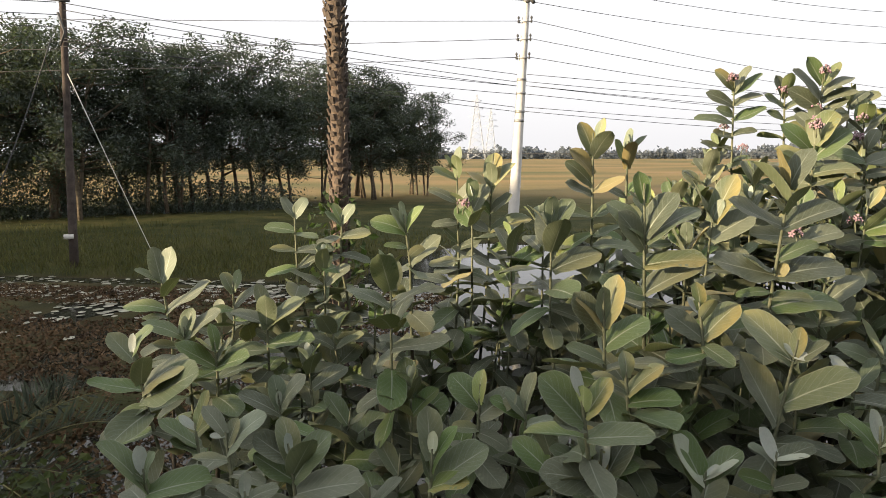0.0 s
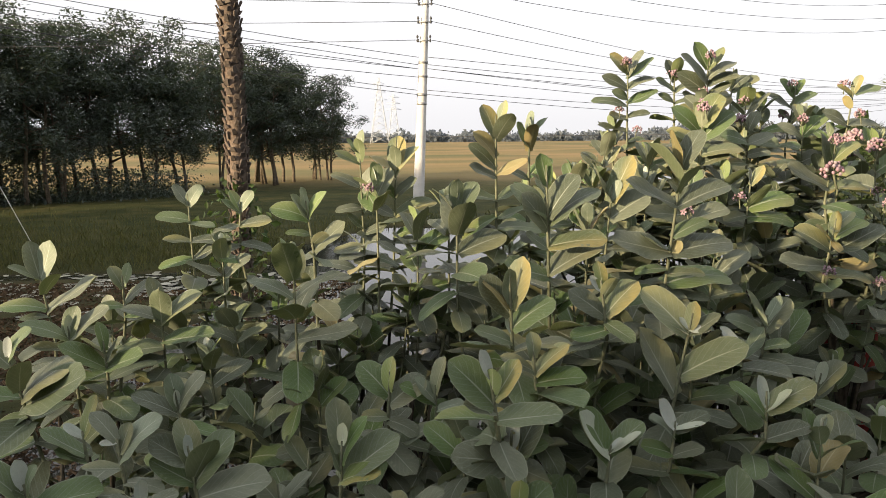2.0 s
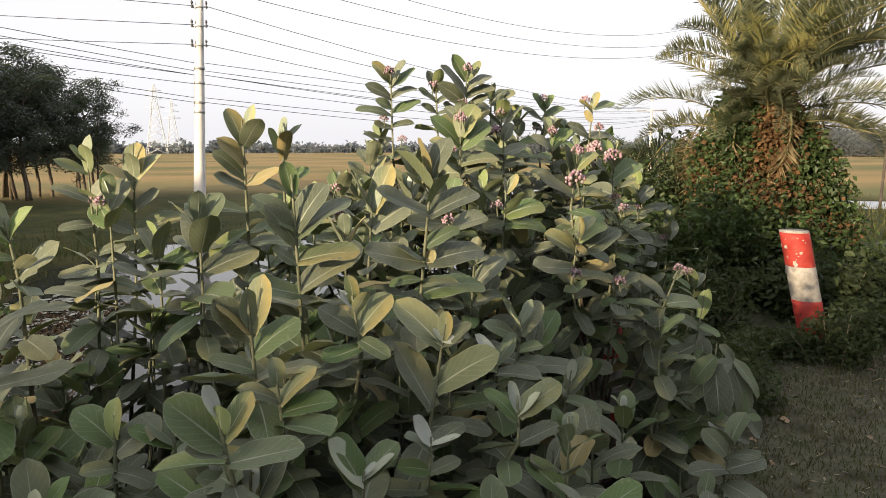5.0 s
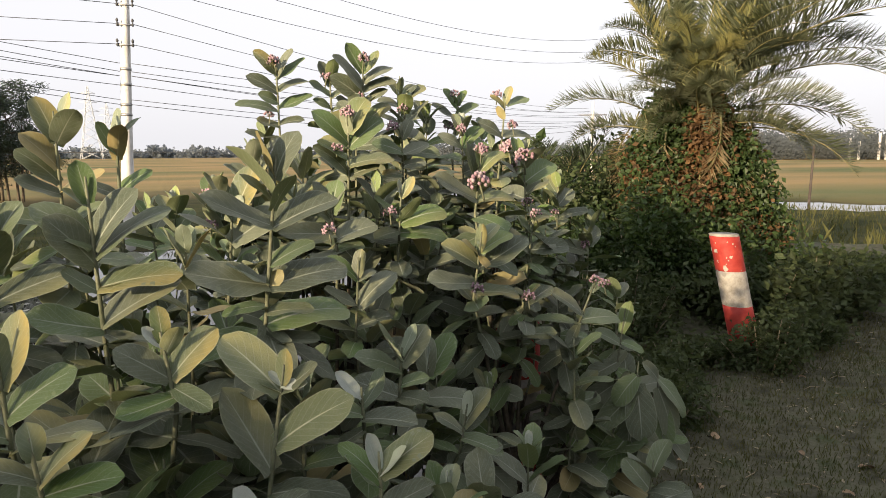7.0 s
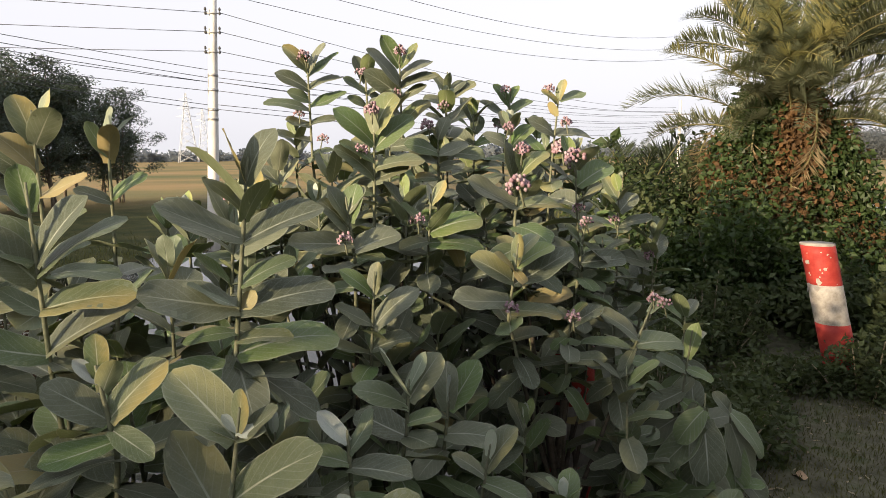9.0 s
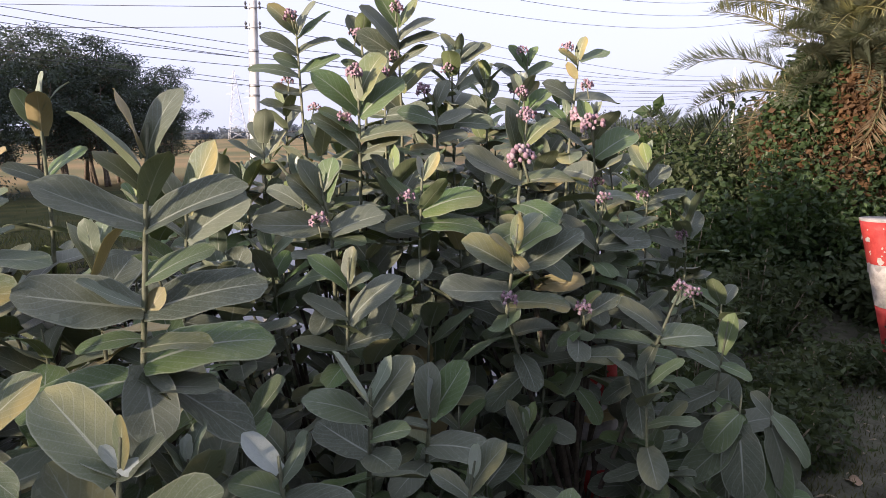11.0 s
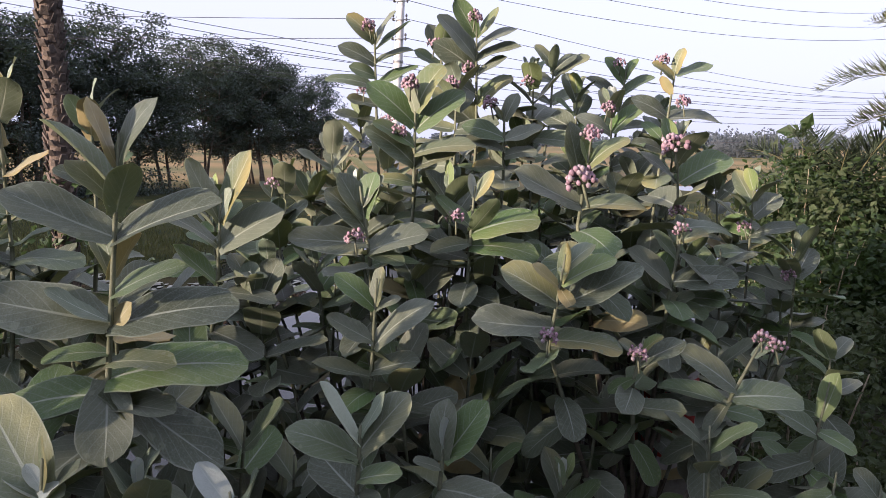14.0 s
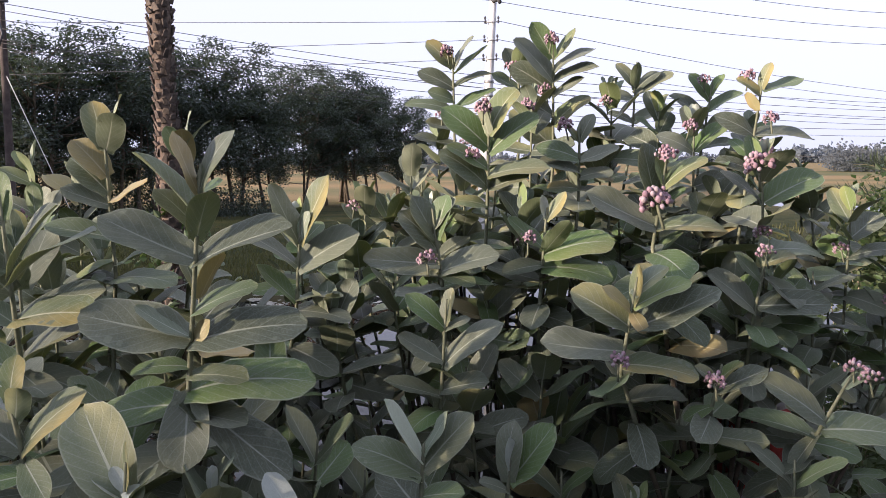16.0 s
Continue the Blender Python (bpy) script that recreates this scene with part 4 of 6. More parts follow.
# ---- milkweed shrubs ----
def leaf_mesh(width, fold, curl, wave, material, seed, rows=10, half=2, under=None):
    """A broad sessile leaf of length 1 along +Y, face up along +Z."""
    rng = random.Random(seed)
    verts, uvs, faces = [], [], []
    y = z = 0.0
    a = curl * 0.35
    ph = rng.uniform(0, 6)
    for i in range(rows + 1):
        u = i / rows
        w = width * max(0.02 if u > 0.5 else 0.30, 1 - abs((u - 0.57) / (0.57 if u < 0.57 else 0.43)) ** 2.5) ** 0.55
        if i:
            a -= curl / rows
            y += math.cos(a) / rows
            z += math.sin(a) / rows
        for j in range(-half, half + 1):
            v = j / half
            x = w * v
            lift = fold * abs(x) * (1.0 - 0.25 * abs(v)) + wave * math.sin(u * 9 + ph + 2 * v) * v * v
            verts.append((x * math.cos(fold * 0.6), y - lift * math.sin(a), z + lift * math.cos(a)))
            uvs.append((u, 0.5 + 0.5 * v))
    n = 2 * half + 1
    for i in range(rows):
        for j in range(n - 1):
            faces.append((i * n + j, i * n + j + 1, (i + 1) * n + j + 1, (i + 1) * n + j))
    # the paler lower side, a little below
    count = len(verts)
    verts += [(x, yy, zz - 0.005) for x, yy, zz in verts]
    uvs += uvs
    tops = len(faces)
    faces += [tuple(i + count for i in reversed(q)) for q in faces]
    me = mesh_of("leaf", verts, faces, [material, under or material], [0] * tops + [1] * tops)
    layer = me.uv_layers.new(name="UVMap")
    layer.data.foreach_set("uv", [c for lp in me.loops for c in uvs[lp.vertex_index]])
    return me


def leaf_set(material, seed, under=None):
    rng = random.Random(seed)
    return [leaf_mesh(rng.uniform(0.235, 0.305), rng.uniform(0.06, 0.42), rng.uniform(-0.30, 0.75), rng.uniform(0.010, 0.030), material, seed + k, under=under) for k in range(9)]


LEAVES, PALE_LEAVES, FADED_LEAVES = leaf_set(LEAF, 10, UNDER), leaf_set(YOUNG, 30), leaf_set(FADED, 50)
HALF_YELLOW_LEAVES = leaf_set(HALF_YELLOW, 80, UNDER)
BUD_LEAVES = [leaf_mesh(0.25, 0.4, -0.3, 0.004, SILVER, 70 + k) for k in range(3)]


def ball(c, r, squash=1.0):
    """A small eight-sided bud."""
    vs, fs = [], []
    for k, (z, q) in enumerate(((-1, 0.15), (-0.55, 0.8), (0.1, 1.0), (0.65, 0.7), (1, 0.12))):
        for s in range(7):
            w = 2 * math.pi * s / 7
            vs.append((c[0] + r * q * math.cos(w), c[1] + r * q * math.sin(w), c[2] + r * z * squash))
    for k in range(4):
        for s in range(7):
            n = (s + 1) % 7
            fs.append((k * 7 + s, k * 7 + n, k * 7 + 7 + n, k * 7 + 7 + s))
    return vs, fs


def flower_mesh(n, seed, open_share):
    """An umbel: a short stalk, thin flower stalks, round buds and five-petalled stars."""
    rng = random.Random(seed)
    verts, faces, idx = [], [], []

    def add(data, m):
        o = len(verts)
        verts.extend(data[0])
        faces.extend(tuple(i + o for i in q) for q in data[1])
        idx.extend([m] * len(data[1]))

    add(tube_data([(0, 0, -0.045), (0, 0, 0)], [0.003, 0.0028], 5), 0)
    for k in range(n):
        az, el = k * 2.4 + rng.uniform(-0.3, 0.3), radians(85 - 95 * (k / n) ** 0.8)
        d = Vector((math.cos(az) * math.cos(el), math.sin(az) * math.cos(el), math.sin(el)))
        e = d * rng.uniform(0.017, 0.026)
        add(tube_data([(0, 0, 0), tuple(e)], [0.0012, 0.0010], 4), 0)
        if rng.random() < open_share:
            side = d.orthogonal().normalized()
            other = d.cross(side)
            for p in range(5):
                t = 2 * math.pi * p / 5
                o = side * math.cos(t) + other * math.sin(t)
                q = side * -math.sin(t) + other * math.cos(t)
                add(([tuple(e), tuple(e + o * 0.006 + q * 0.0042 + d * 0.001), tuple(e + o * 0.0145 - d * 0.002), tuple(e + o * 0.006 - q * 0.0042 + d * 0.001)], [(0, 1, 2), (0, 2, 3)]), 1)
            add(ball(tuple(e + d * 0.004), 0.0034, 1.2), 2)
        else:
            add(ball(tuple(e + d * 0.004), rng.uniform(0.0042, 0.0060), 1.15), rng.choice((1, 1, 1, 2)))
    return mesh_of("flower_head", verts, faces, [STEM, PETAL, BUD], idx)


FLOWERS = [flower_mesh(32, 1, 0.15), flower_mesh(22, 2, 0.35), flower_mesh(18, 3, 0.15), flower_mesh(14, 4, 0.55)]

SHRUB = "milkweed shrub with broad grey-green leaves and lavender flower clusters"
shrubs = [thing("milkweed_shrub", x, y, height(x, y), lab, "shrub", "milkweed shrubs on the road edge") for x, y, lab in (
    (-0.55, 0.95, "low milkweed shrub with broad grey-green waxy leaves"),
    (0.15, 1.15, "milkweed shrub with upright grey-green leaf pairs"),
    (0.75, 1.05, "milkweed shrub with large grey-green leaves, some yellowing"),
    (1.45, 1.75, "tall milkweed shrub with lavender flower clusters at its tips"),
    (2.05, 1.75, "milkweed shrub with pink buds and a withered yellow leaf"))]
DROP = (0.006, 0.026, 0.062, 0.112, 0.168, 0.226, 0.286, 0.348, 0.412, 0.478)
SIZE = (0.34, 0.58, 0.88, 1.02, 1.08, 1.08, 1.02, 0.95, 0.88, 0.8)
RISE = (80, 68, 54, 36, 18, -2, -20, -32, -40, -46)
TIPS = []


def add_flowers(stem, tip, down, flower):
    for d, az, w in flower:
        p = tip + down * d + Vector((math.cos(radians(az)), math.sin(radians(az)), 0.35)) * (0.042 if d else 0.0)
        part("flower_head", FLOWERS[w], stem, Matrix.Translation(p + Vector((0, 0, 0.004))) @ pose(0, 0, 0, rnd.uniform(-15, 15), rnd.uniform(-15, 15), rnd.uniform(0, 360)) @ Matrix.Scale((1.35, 0.88, 0.82, 0.88)[w], 4))


def shoot(x, y, z, turn=None, n=6, size=0.15, gap=1.0, lean=(0.0, 0.0), flower=None, fade=0.025, owner=None, rise=0, first=0, narrow=1.0, pale=0.0, twist=90, floor=-18, face=9):
    """One leafy stem whose growing tip is at x, y, z: opposite leaf pairs, each a quarter turn from the last, folded up at the tip and spreading
    below. turn: the compass of the fourth pair, in degrees from +x."""
    TIPS.append((x, y, z))
    turn = rnd.uniform(0, 180) if turn is None else turn + rnd.uniform(-10, 10)
    s = owner if owner is not None else min(range(5), key=lambda k: (shrubs[k].location.x - x) ** 2 + (shrubs[k].location.y - y) ** 2)
    root = shrubs[s].location
    tip = Vector((x, y, z))
    down = Vector((-lean[0], -lean[1], -1.0))
    # the stem: leafy part nearly straight, then a bend to the foot of the shrub
    long = DROP[min(n, 9)] * gap + 0.04
    low = tip + down * long
    spread = Vector((rnd.uniform(-0.12, 0.12), rnd.uniform(-0.12, 0.12), 0))
    foot = Vector((root.x, root.y, 0)) + spread
    foot.z = height(foot.x, foot.y) - 0.03
    far = Vector((low.x - foot.x, low.y - foot.y, 0)).length
    elbow = foot.lerp(low, 0.55)
    elbow.z = foot.z + (low.z - foot.z) * max(0.12, 0.5 - 0.22 * far) + 0.05
    pts = []
    for q in np.linspace(0, 1, 7):
        pts.append(foot * (1 - q) ** 2 + elbow * 2 * q * (1 - q) + low * q * q)
    pts += [low.lerp(tip, q) for q in (0.35, 0.7, 1.0)]
    radii = list(np.linspace(0.011, 0.0044, 7)) + [0.0040, 0.0035, 0.0022]
    v, f = tube_data([tuple(p) for p in pts], radii, 6)
    stem = part("stem", mesh_of("stem", v, f, [TWIG, STEM], [0 if k < 5 * 6 else 1 for k in range(len(f))]), shrubs[s])
    for k in range(first, n + 1):
        p = tip + down * (DROP[k] * gap)
        for side in (0, 1):
            if k > 3 and rnd.random() < 0.07:
                continue
            az = radians(turn + twist * (k - 3) + 180 * side + rnd.uniform(-13, 13))
            el = radians(max(floor, RISE[k]) + rise * (k > 1) + rnd.uniform(-14, 14))
            ln = 1.0 * size * SIZE[k] * rnd.uniform(0.86, 1.12)
            pool = BUD_LEAVES if k == 0 else PALE_LEAVES if k == 1 or (k == 2 and rnd.random() < pale) else LEAVES
            if k > 1 and rnd.random() < fade:
                pool = FADED_LEAVES
            yax = Vector((math.cos(az) * math.cos(el), math.sin(az) * math.cos(el), math.sin(el)))
            zax = Vector((-math.cos(az) * math.sin(el), -math.sin(az) * math.sin(el), math.cos(el)))
            m = Matrix((yax.cross(zax), yax, zax)).transposed().to_4x4()
            m = Matrix.Translation(p + yax * 0.004) @ m @ pose(0, 0, 0, 0, rnd.uniform(-26, 26) + math.copysign(face * (k > 1), yax.cross(zax).dot(Vector((-0.3, -1, 0)))), 0) @ Matrix.Diagonal((ln * narrow, ln, ln, 1))
            part("leaf", rnd.choice(pool), stem, m)
    add_flowers(stem, tip, down, flower or ())
    return stem


POOLS = {"L": LEAVES, "Y": PALE_LEAVES, "S": BUD_LEAVES, "F": FADED_LEAVES, "H": HALF_YELLOW_LEAVES}


def spray(owner, tip, low, leaves, flower=()):
    """One leafy stem from its tip to its lowest pair; each leaf: metres below the tip, compass, rise, length, roll about its midrib, kind."""
    TIPS.append(tip)
    tip, low = Vector(tip), Vector(low)
    down = (low - tip).normalized()
    root = shrubs[owner].location
    foot = Vector((root.x + rnd.uniform(-0.12, 0.12), root.y + rnd.uniform(-0.12, 0.12), 0))
    foot.z = height(foot.x, foot.y) - 0.03
    far = Vector((low.x - foot.x, low.y - foot.y, 0)).length
    elbow = foot.lerp(low, 0.55)
    elbow.z = foot.z + (low.z - foot.z) * max(0.12, 0.5 - 0.22 * far) + 0.05
    pts = [foot * (1 - q) ** 2 + elbow * 2 * q * (1 - q) + low * q * q for q in np.linspace(0, 1, 7)]
    pts += [low.lerp(tip, q) for q in (0.35, 0.7, 1.0)]
    v, f = tube_data([tuple(p) for p in pts], list(np.linspace(0.011, 0.0046, 7)) + [0.0042, 0.0036, 0.0022], 6)
    stem = part("stem", mesh_of("stem", v, f, [TWIG, STEM], [0 if k < 5 * 6 else 1 for k in range(len(f))]), shrubs[owner])
    for d, az, el, ln, roll, kind in leaves:
        az, el = radians(az), radians(el)
        yax = Vector((math.cos(az) * math.cos(el), math.sin(az) * math.cos(el), math.sin(el)))
        zax = Vector((-math.cos(az) * math.sin(el), -math.sin(az) * math.sin(el), math.cos(el)))
        m = Matrix((yax.cross(zax), yax, zax)).transposed().to_4x4()
        wide = rnd.uniform(0.92, 1.12)
        ln *= 1.45 if kind == "S" else 1.0
        part("leaf", rnd.choice(POOLS[kind]), stem, Matrix.Translation(tip + down * d) @ m @ pose(0, 0, 0, 0, roll, 0) @ Matrix.Diagonal((ln * wide, ln * 1.02, ln, 1)))
    # older pairs farther down, hanging lower and lower
    turn = rnd.uniform(0, 180)
    for k in range(4):
        p = low.lerp(pts[5], min(1.0, 0.05 + 0.30 * k))
        for side in (0, 1):
            az, el = radians(turn + 90 * k + 180 * side + rnd.uniform(-20, 20)), radians(5 - 14 * k + rnd.uniform(-14, 14))
            yax = Vector((math.cos(az) * math.cos(el), math.sin(az) * math.cos(el), math.sin(el)))
            zax = Vector((-math.cos(az) * math.sin(el), -math.sin(az) * math.sin(el), math.cos(el)))
            m = Matrix((yax.cross(zax), yax, zax)).transposed().to_4x4()
            part("leaf", rnd.choice(LEAVES), stem, Matrix.Translation(p) @ m @ pose(0, 0, 0, 0, rnd.uniform(-30, 30), 0) @ Matrix.Scale(rnd.uniform(0.11, 0.165), 4))
    add_flowers(stem, tip, down, flower)
    return stem


# the tall flowering shoots at the back
spray(3, (1.284, 2.241, 1.98), (1.291, 2.241, 1.582), (
       (0.059, -159, 46, 0.122, -75, "H"), (0.071, 8, 64, 0.131, 18, "L"), (0.083, 8, 38, 0.146, 13, "L"), (0.126, -172, 28, 0.131, -52, "L"), (0.126, 8, 24, 0.135, 17, "L"),
       (0.167, -151, 18, 0.093, -74, "Y"), (0.191, 8, 22, 0.149, 24, "L"), (0.203, -172, 15, 0.167, -32, "L"), (0.251, -14, 13, 0.099, 31, "L"), (0.256, -156, 8, 0.101, -38, "L"),
       (0.312, -172, 10, 0.14, -22, "L"), (0.361, -3, 17, 0.084, 26, "L")), ((0.035, 250, 1), (0.24, 200, 2), (0.33, 330, 2),))
spray(3, (1.612, 2.168, 1.989), (1.617, 2.168, 1.607), (
       (0.057, -172, 58, 0.128, -81, "L"), (0.061, 8, 53, 0.114, 24, "H"), (0.098, 8, 35, 0.151, 23, "L"), (0.13, -172, 50, 0.18, -42, "L"), (0.167, -172, 37, 0.164, -65, "L"),
       (0.13, -3, 21, 0.145, 27, "L"), (0.176, -17, 32, 0.11, 37, "L"), (0.237, -163, 31, 0.147, -54, "L"), (0.269, 13, 45, 0.155, 28, "H"), (0.335, -172, 41, 0.178, -64, "L"),
       (0.346, 8, 23, 0.205, -1, "L")), ((0.03, 260, 1), (0.18, 230, 3),))
spray(3, (1.499, 2.264, 1.943), (1.508, 2.265, 1.728), (
       (0.052, -67, 70, 0.102, -6, "L"), (0.059, -172, 64, 0.106, -63, "L"), (0.095, -172, 28, 0.103, -40, "L"), (0.107, 8, 29, 0.099, 20, "L"), (0.148, -163, 27, 0.087, -51, "L"),
       (0.155, -15, 21, 0.063, 38, "L")), ((0.05, 240, 3),))
shoot(1.55, 2.05, 1.80, 70, 8, 0.13, 0.95, (0.02, 0), ((0.05, 250, 1),), owner=3, floor=4, face=24)
shoot(1.80, 2.20, 1.83, -20, 8, 0.13, 0.95, (0.0, 0), ((0.06, 240, 2),), owner=3, floor=4, face=24)
spray(3, (1.939, 2.669, 1.982), (1.928, 2.668, 1.684), (
       (0.105, -82, 70, 0.103, 20, "L"), (0.095, -172, 55, 0.116, -61, "L"), (0.11, 8, 44, 0.121, 37, "L"), (0.122, 8, 29, 0.162, 27, "L"), (0.144, -172, 14, 0.114, -39, "L"),
       (0.229, 8, 23, 0.163, 27, "L"), (0.229, -172, 28, 0.105, -40, "L"), (0.276, -14, 5, 0.097, 39, "L")))
shoot(1.99, 2.45, 1.80, 60, 8, 0.13, 0.9, (0.0, 0), None, owner=3, floor=4, face=24)
spray(4, (2.179, 2.498, 1.893), (2.139, 2.493, 1.577), (
       (0.059, 18, 64, 0.092, 17, "L"), (0.075, -172, 56, 0.118, -65, "L"), (0.115, 8, 32, 0.138, 21, "L"), (0.128, -172, 27, 0.152, -37, "L"), (0.174, -152, 28, 0.092, -62, "L"),
       (0.198, 8, 50, 0.103, 29, "H"), (0.234, -163, 14, 0.106, -46, "L"), (0.242, -2, 12, 0.113, 29, "L")), ((0.03, 220, 2), (0.18, 190, 1),))
shoot(2.05, 2.18, 1.74, 25, 8, 0.13, 0.95, (-0.03, 0), ((0.05, 240, 1),), owner=4, floor=4, face=24)
shoot(2.30, 2.40, 1.66, None, 7, 0.13, 0.95, owner=4)
spray(4, (2.232, 2.119, 1.865), (2.193, 2.114, 1.513), (
       (0.046, -53, 74, 0.079, 89, "H"), (0.05, 8, 15, 0.125, 22, "L"), (0.066, -172, 41, 0.088, -57, "H"), (0.111, -152, 49, 0.069, 14, "F"), (0.184, 8, 0, 0.18, 20, "L"),
       (0.184, -172, 31, 0.131, -52, "L"), (0.268, -2, 4, 0.11, 29, "H"), (0.285, -163, 18, 0.108, -48, "L")), ((0.03, 180, 3), (0.16, 330, 1), (0.26, 300, 0),))
shoot(1.16, 2.12, 1.62, None, 7, 0.125, 0.95, owner=3)
spray(3, (1.44, 1.749, 1.745), (1.434, 1.748, 1.47), (
       (0.066, 8, 64, 0.142, 42, "H"), (0.069, -129, 68, 0.096, -9, "H"), (0.098, -172, 43, 0.16, -57, "L"), (0.113, 8, 41, 0.164, 42, "L"), (0.154, -172, 33, 0.123, -31, "L"),
       (0.172, -3, 12, 0.161, 24, "H"), (0.202, -159, 41, 0.159, -54, "L"), (0.207, -3, 20, 0.114, 37, "L"), (0.252, -162, 14, 0.099, -37, "H")), ((0.02, 250, 1), (0.14, 190, 3),))
spray(3, (1.682, 1.899, 1.716), (1.683, 1.899, 1.507), (
       (0.053, 8, 66, 0.085, 43, "L"), (0.059, -172, 57, 0.082, -34, "H"), (0.1, -172, 20, 0.124, -41, "L"), (0.107, 8, 19, 0.116, 26, "L"), (0.137, -162, 16, 0.121, -35, "L"),
       (0.152, -3, 14, 0.096, 35, "L"), (0.184, -158, 6, 0.094, -37, "H")), ((0.03, 200, 1),))
spray(4, (1.866, 1.601, 1.616), (1.84, 1.597, 1.403), (
       (0.059, -172, 76, 0.063, -61, "Y"), (0.163, -172, 25, 0.184, -39, "L"), (0.169, 3, 5, 0.169, 23, "H"), (0.072, 8, 41, 0.129, 23, "H"), (0.134, 166, 77, 0.171, -32, "L"),
       (0.12, -6, 45, 0.076, 31, "L")), ((0.0, 250, 1), (0.125, 255, 0),))
shoot(2.14, 1.80, 1.62, 25, 8, 0.15, 1.1, (-0.06, 0), ((0.05, 240, 0), (0.22, 250, 2)), owner=4)
shoot(1.34, 2.06, 1.58, None, 7, 0.14, owner=3)
shoot(1.02, 2.06, 1.50, 0, 6, 0.13, flower=((0.05, 230, 2),), owner=3)
shoot(1.03, 1.94, 1.40, None, 6, 0.13, flower=((0.05, 210, 3),), owner=3)
shoot(2.51, 2.14, 1.48, 20, 7, 0.14, flower=((0.16, 220, 3),), owner=4)
shoot(2.62, 2.05, 1.30, None, 6, 0.14, flower=((0.12, 220, 3),), owner=4)
# the middle
spray(3, (1.591, 1.649, 1.496), (1.579, 1.647, 1.322), (
       (0.034, 8, 55, 0.086, 34, "H"), (0.028, -172, 77, 0.041, -60, "S"), (0.102, -179, 40, 0.115, -32, "L"), (0.114, -32, 48, 0.11, -34, "L"), (0.12, 3, 17, 0.18, 28, "L"),
       (0.151, -8, -2, 0.174, 21, "L"), (0.146, -158, -5, 0.105, -25, "L")), ((0.1, 200, 3),))
shoot(1.53, 1.74, 1.50, 60, 7, 0.14, owner=3)
spray(3, (1.318, 1.541, 1.5), (1.34, 1.544, 1.321), (
       (0.075, 177, 61, 0.118, -40, "L"), (0.075, 31, 77, 0.11, 21, "L"), (0.048, 8, 56, 0.087, 27, "L"), (0.103, -157, 50, 0.133, -60, "L"), (0.135, -167, 5, 0.18, -36, "L"),
       (0.155, 8, 19, 0.145, 28, "L"), (0.159, -18, -9, 0.09, 30, "L")), ((0.14, 230, 3),))
spray(3, (1.37, 1.4, 1.31), (1.355, 1.398, 1.063), (
       (0.067, -179, 44, 0.115, -38, "L"), (0.061, 32, 78, 0.085, 10, "L"), (0.155, 8, 42, 0.168, 31, "L"), (0.142, -172, 31, 0.115, -30, "L"), (0.21, -7, 18, 0.11, 30, "L"),
       (0.223, -162, 19, 0.135, -14, "L"), (0.07, -4, 32, 0.064, 30, "L")))
spray(4, (1.781, 1.417, 1.364), (1.75, 1.413, 1.152), (
       (0.11, -178, 34, 0.144, -47, "L"), (0.119, 8, 23, 0.21, 18, "L"), (0.166, -167, 7, 0.185, -30, "L"), (0.195, -2, -4, 0.162, 21, "H"), (0.043, 8, 47, 0.096, 25, "Y"),
       (0.068, 8, 81, 0.093, 19, "H"), (0.077, -172, 42, 0.082, -31, "F"), (0.075, -48, -47, 0.057, 25, "F"), (0.069, 8, 27, 0.136, 12, "Y")), ((0.20, 255, 3),))
spray(4, (2.134, 1.692, 1.415), (2.104, 1.688, 1.209), (
       (0.052, -172, 81, 0.062, -77, "Y"), (0.063, 8, 22, 0.081, 26, "H"), (0.167, 3, 2, 0.175, 40, "L"), (0.182, -172, 42, 0.154, -45, "L"), (0.106, -172, 46, 0.099, -49, "L")), ((0.05, 250, 2),))
spray(4, (2.242, 1.455, 1.157), (2.173, 1.445, 1.018), (
       (0.122, -172, 37, 0.165, -38, "L"), (0.143, 4, 0, 0.176, 23, "L"), (0.038, 8, 41, 0.07, 11, "Y"), (0.154, -154, -46, 0.095, 5, "L")), ((0.0, 200, 2), (0.03, 330, 2),))
spray(4, (1.971, 1.449, 1.168), (1.951, 1.446, 1.058), (
       (0.045, 8, 47, 0.072, 9, "H"), (0.048, -172, 42, 0.065, -38, "L"), (0.061, 8, 23, 0.12, 11, "L"), (0.098, -159, -16, 0.072, -6, "L")), ((0.05, 250, 3),))
spray(4, (2.505, 1.618, 1.006), (2.469, 1.633, 0.647), (
       (0.103, -22, 75, 0.13, 35, "Y"), (0.138, -33, -19, 0.096, 24, "L"), (0.22, 168, -25, 0.138, -26, "L"), (0.15, 158, 31, 0.113, -30, "L"), (0.255, -35, -38, 0.123, 40, "L"),
       (0.314, 168, -32, 0.16, -34, "L")))
spray(4, (2.445, 1.454, 0.843), (2.431, 1.46, 0.533), (
       (0.055, 171, -47, 0.139, -30, "L"), (0.087, -105, -69, 0.205, 4, "L"), (0.176, -164, -75, 0.205, -7, "L"), (0.22, -46, -66, 0.205, 48, "L"), (0.109, 164, -47, 0.203, -23, "L"),
       (0.265, 172, -49, 0.205, -27, "L")))
spray(4, (2.62, 1.55, 0.758), (2.62, 1.55, 0.464), (
       (0.035, -22, -50, 0.199, 32, "L"), (0.07, -49, -69, 0.205, 38, "L"), (0.04, 158, 52, 0.094, -47, "L"), (0.117, -88, -74, 0.205, 14, "L"), (0.223, -22, -46, 0.205, 41, "L")))
shoot(1.78, 1.36, 0.88, 30, 6, 0.13, owner=4)
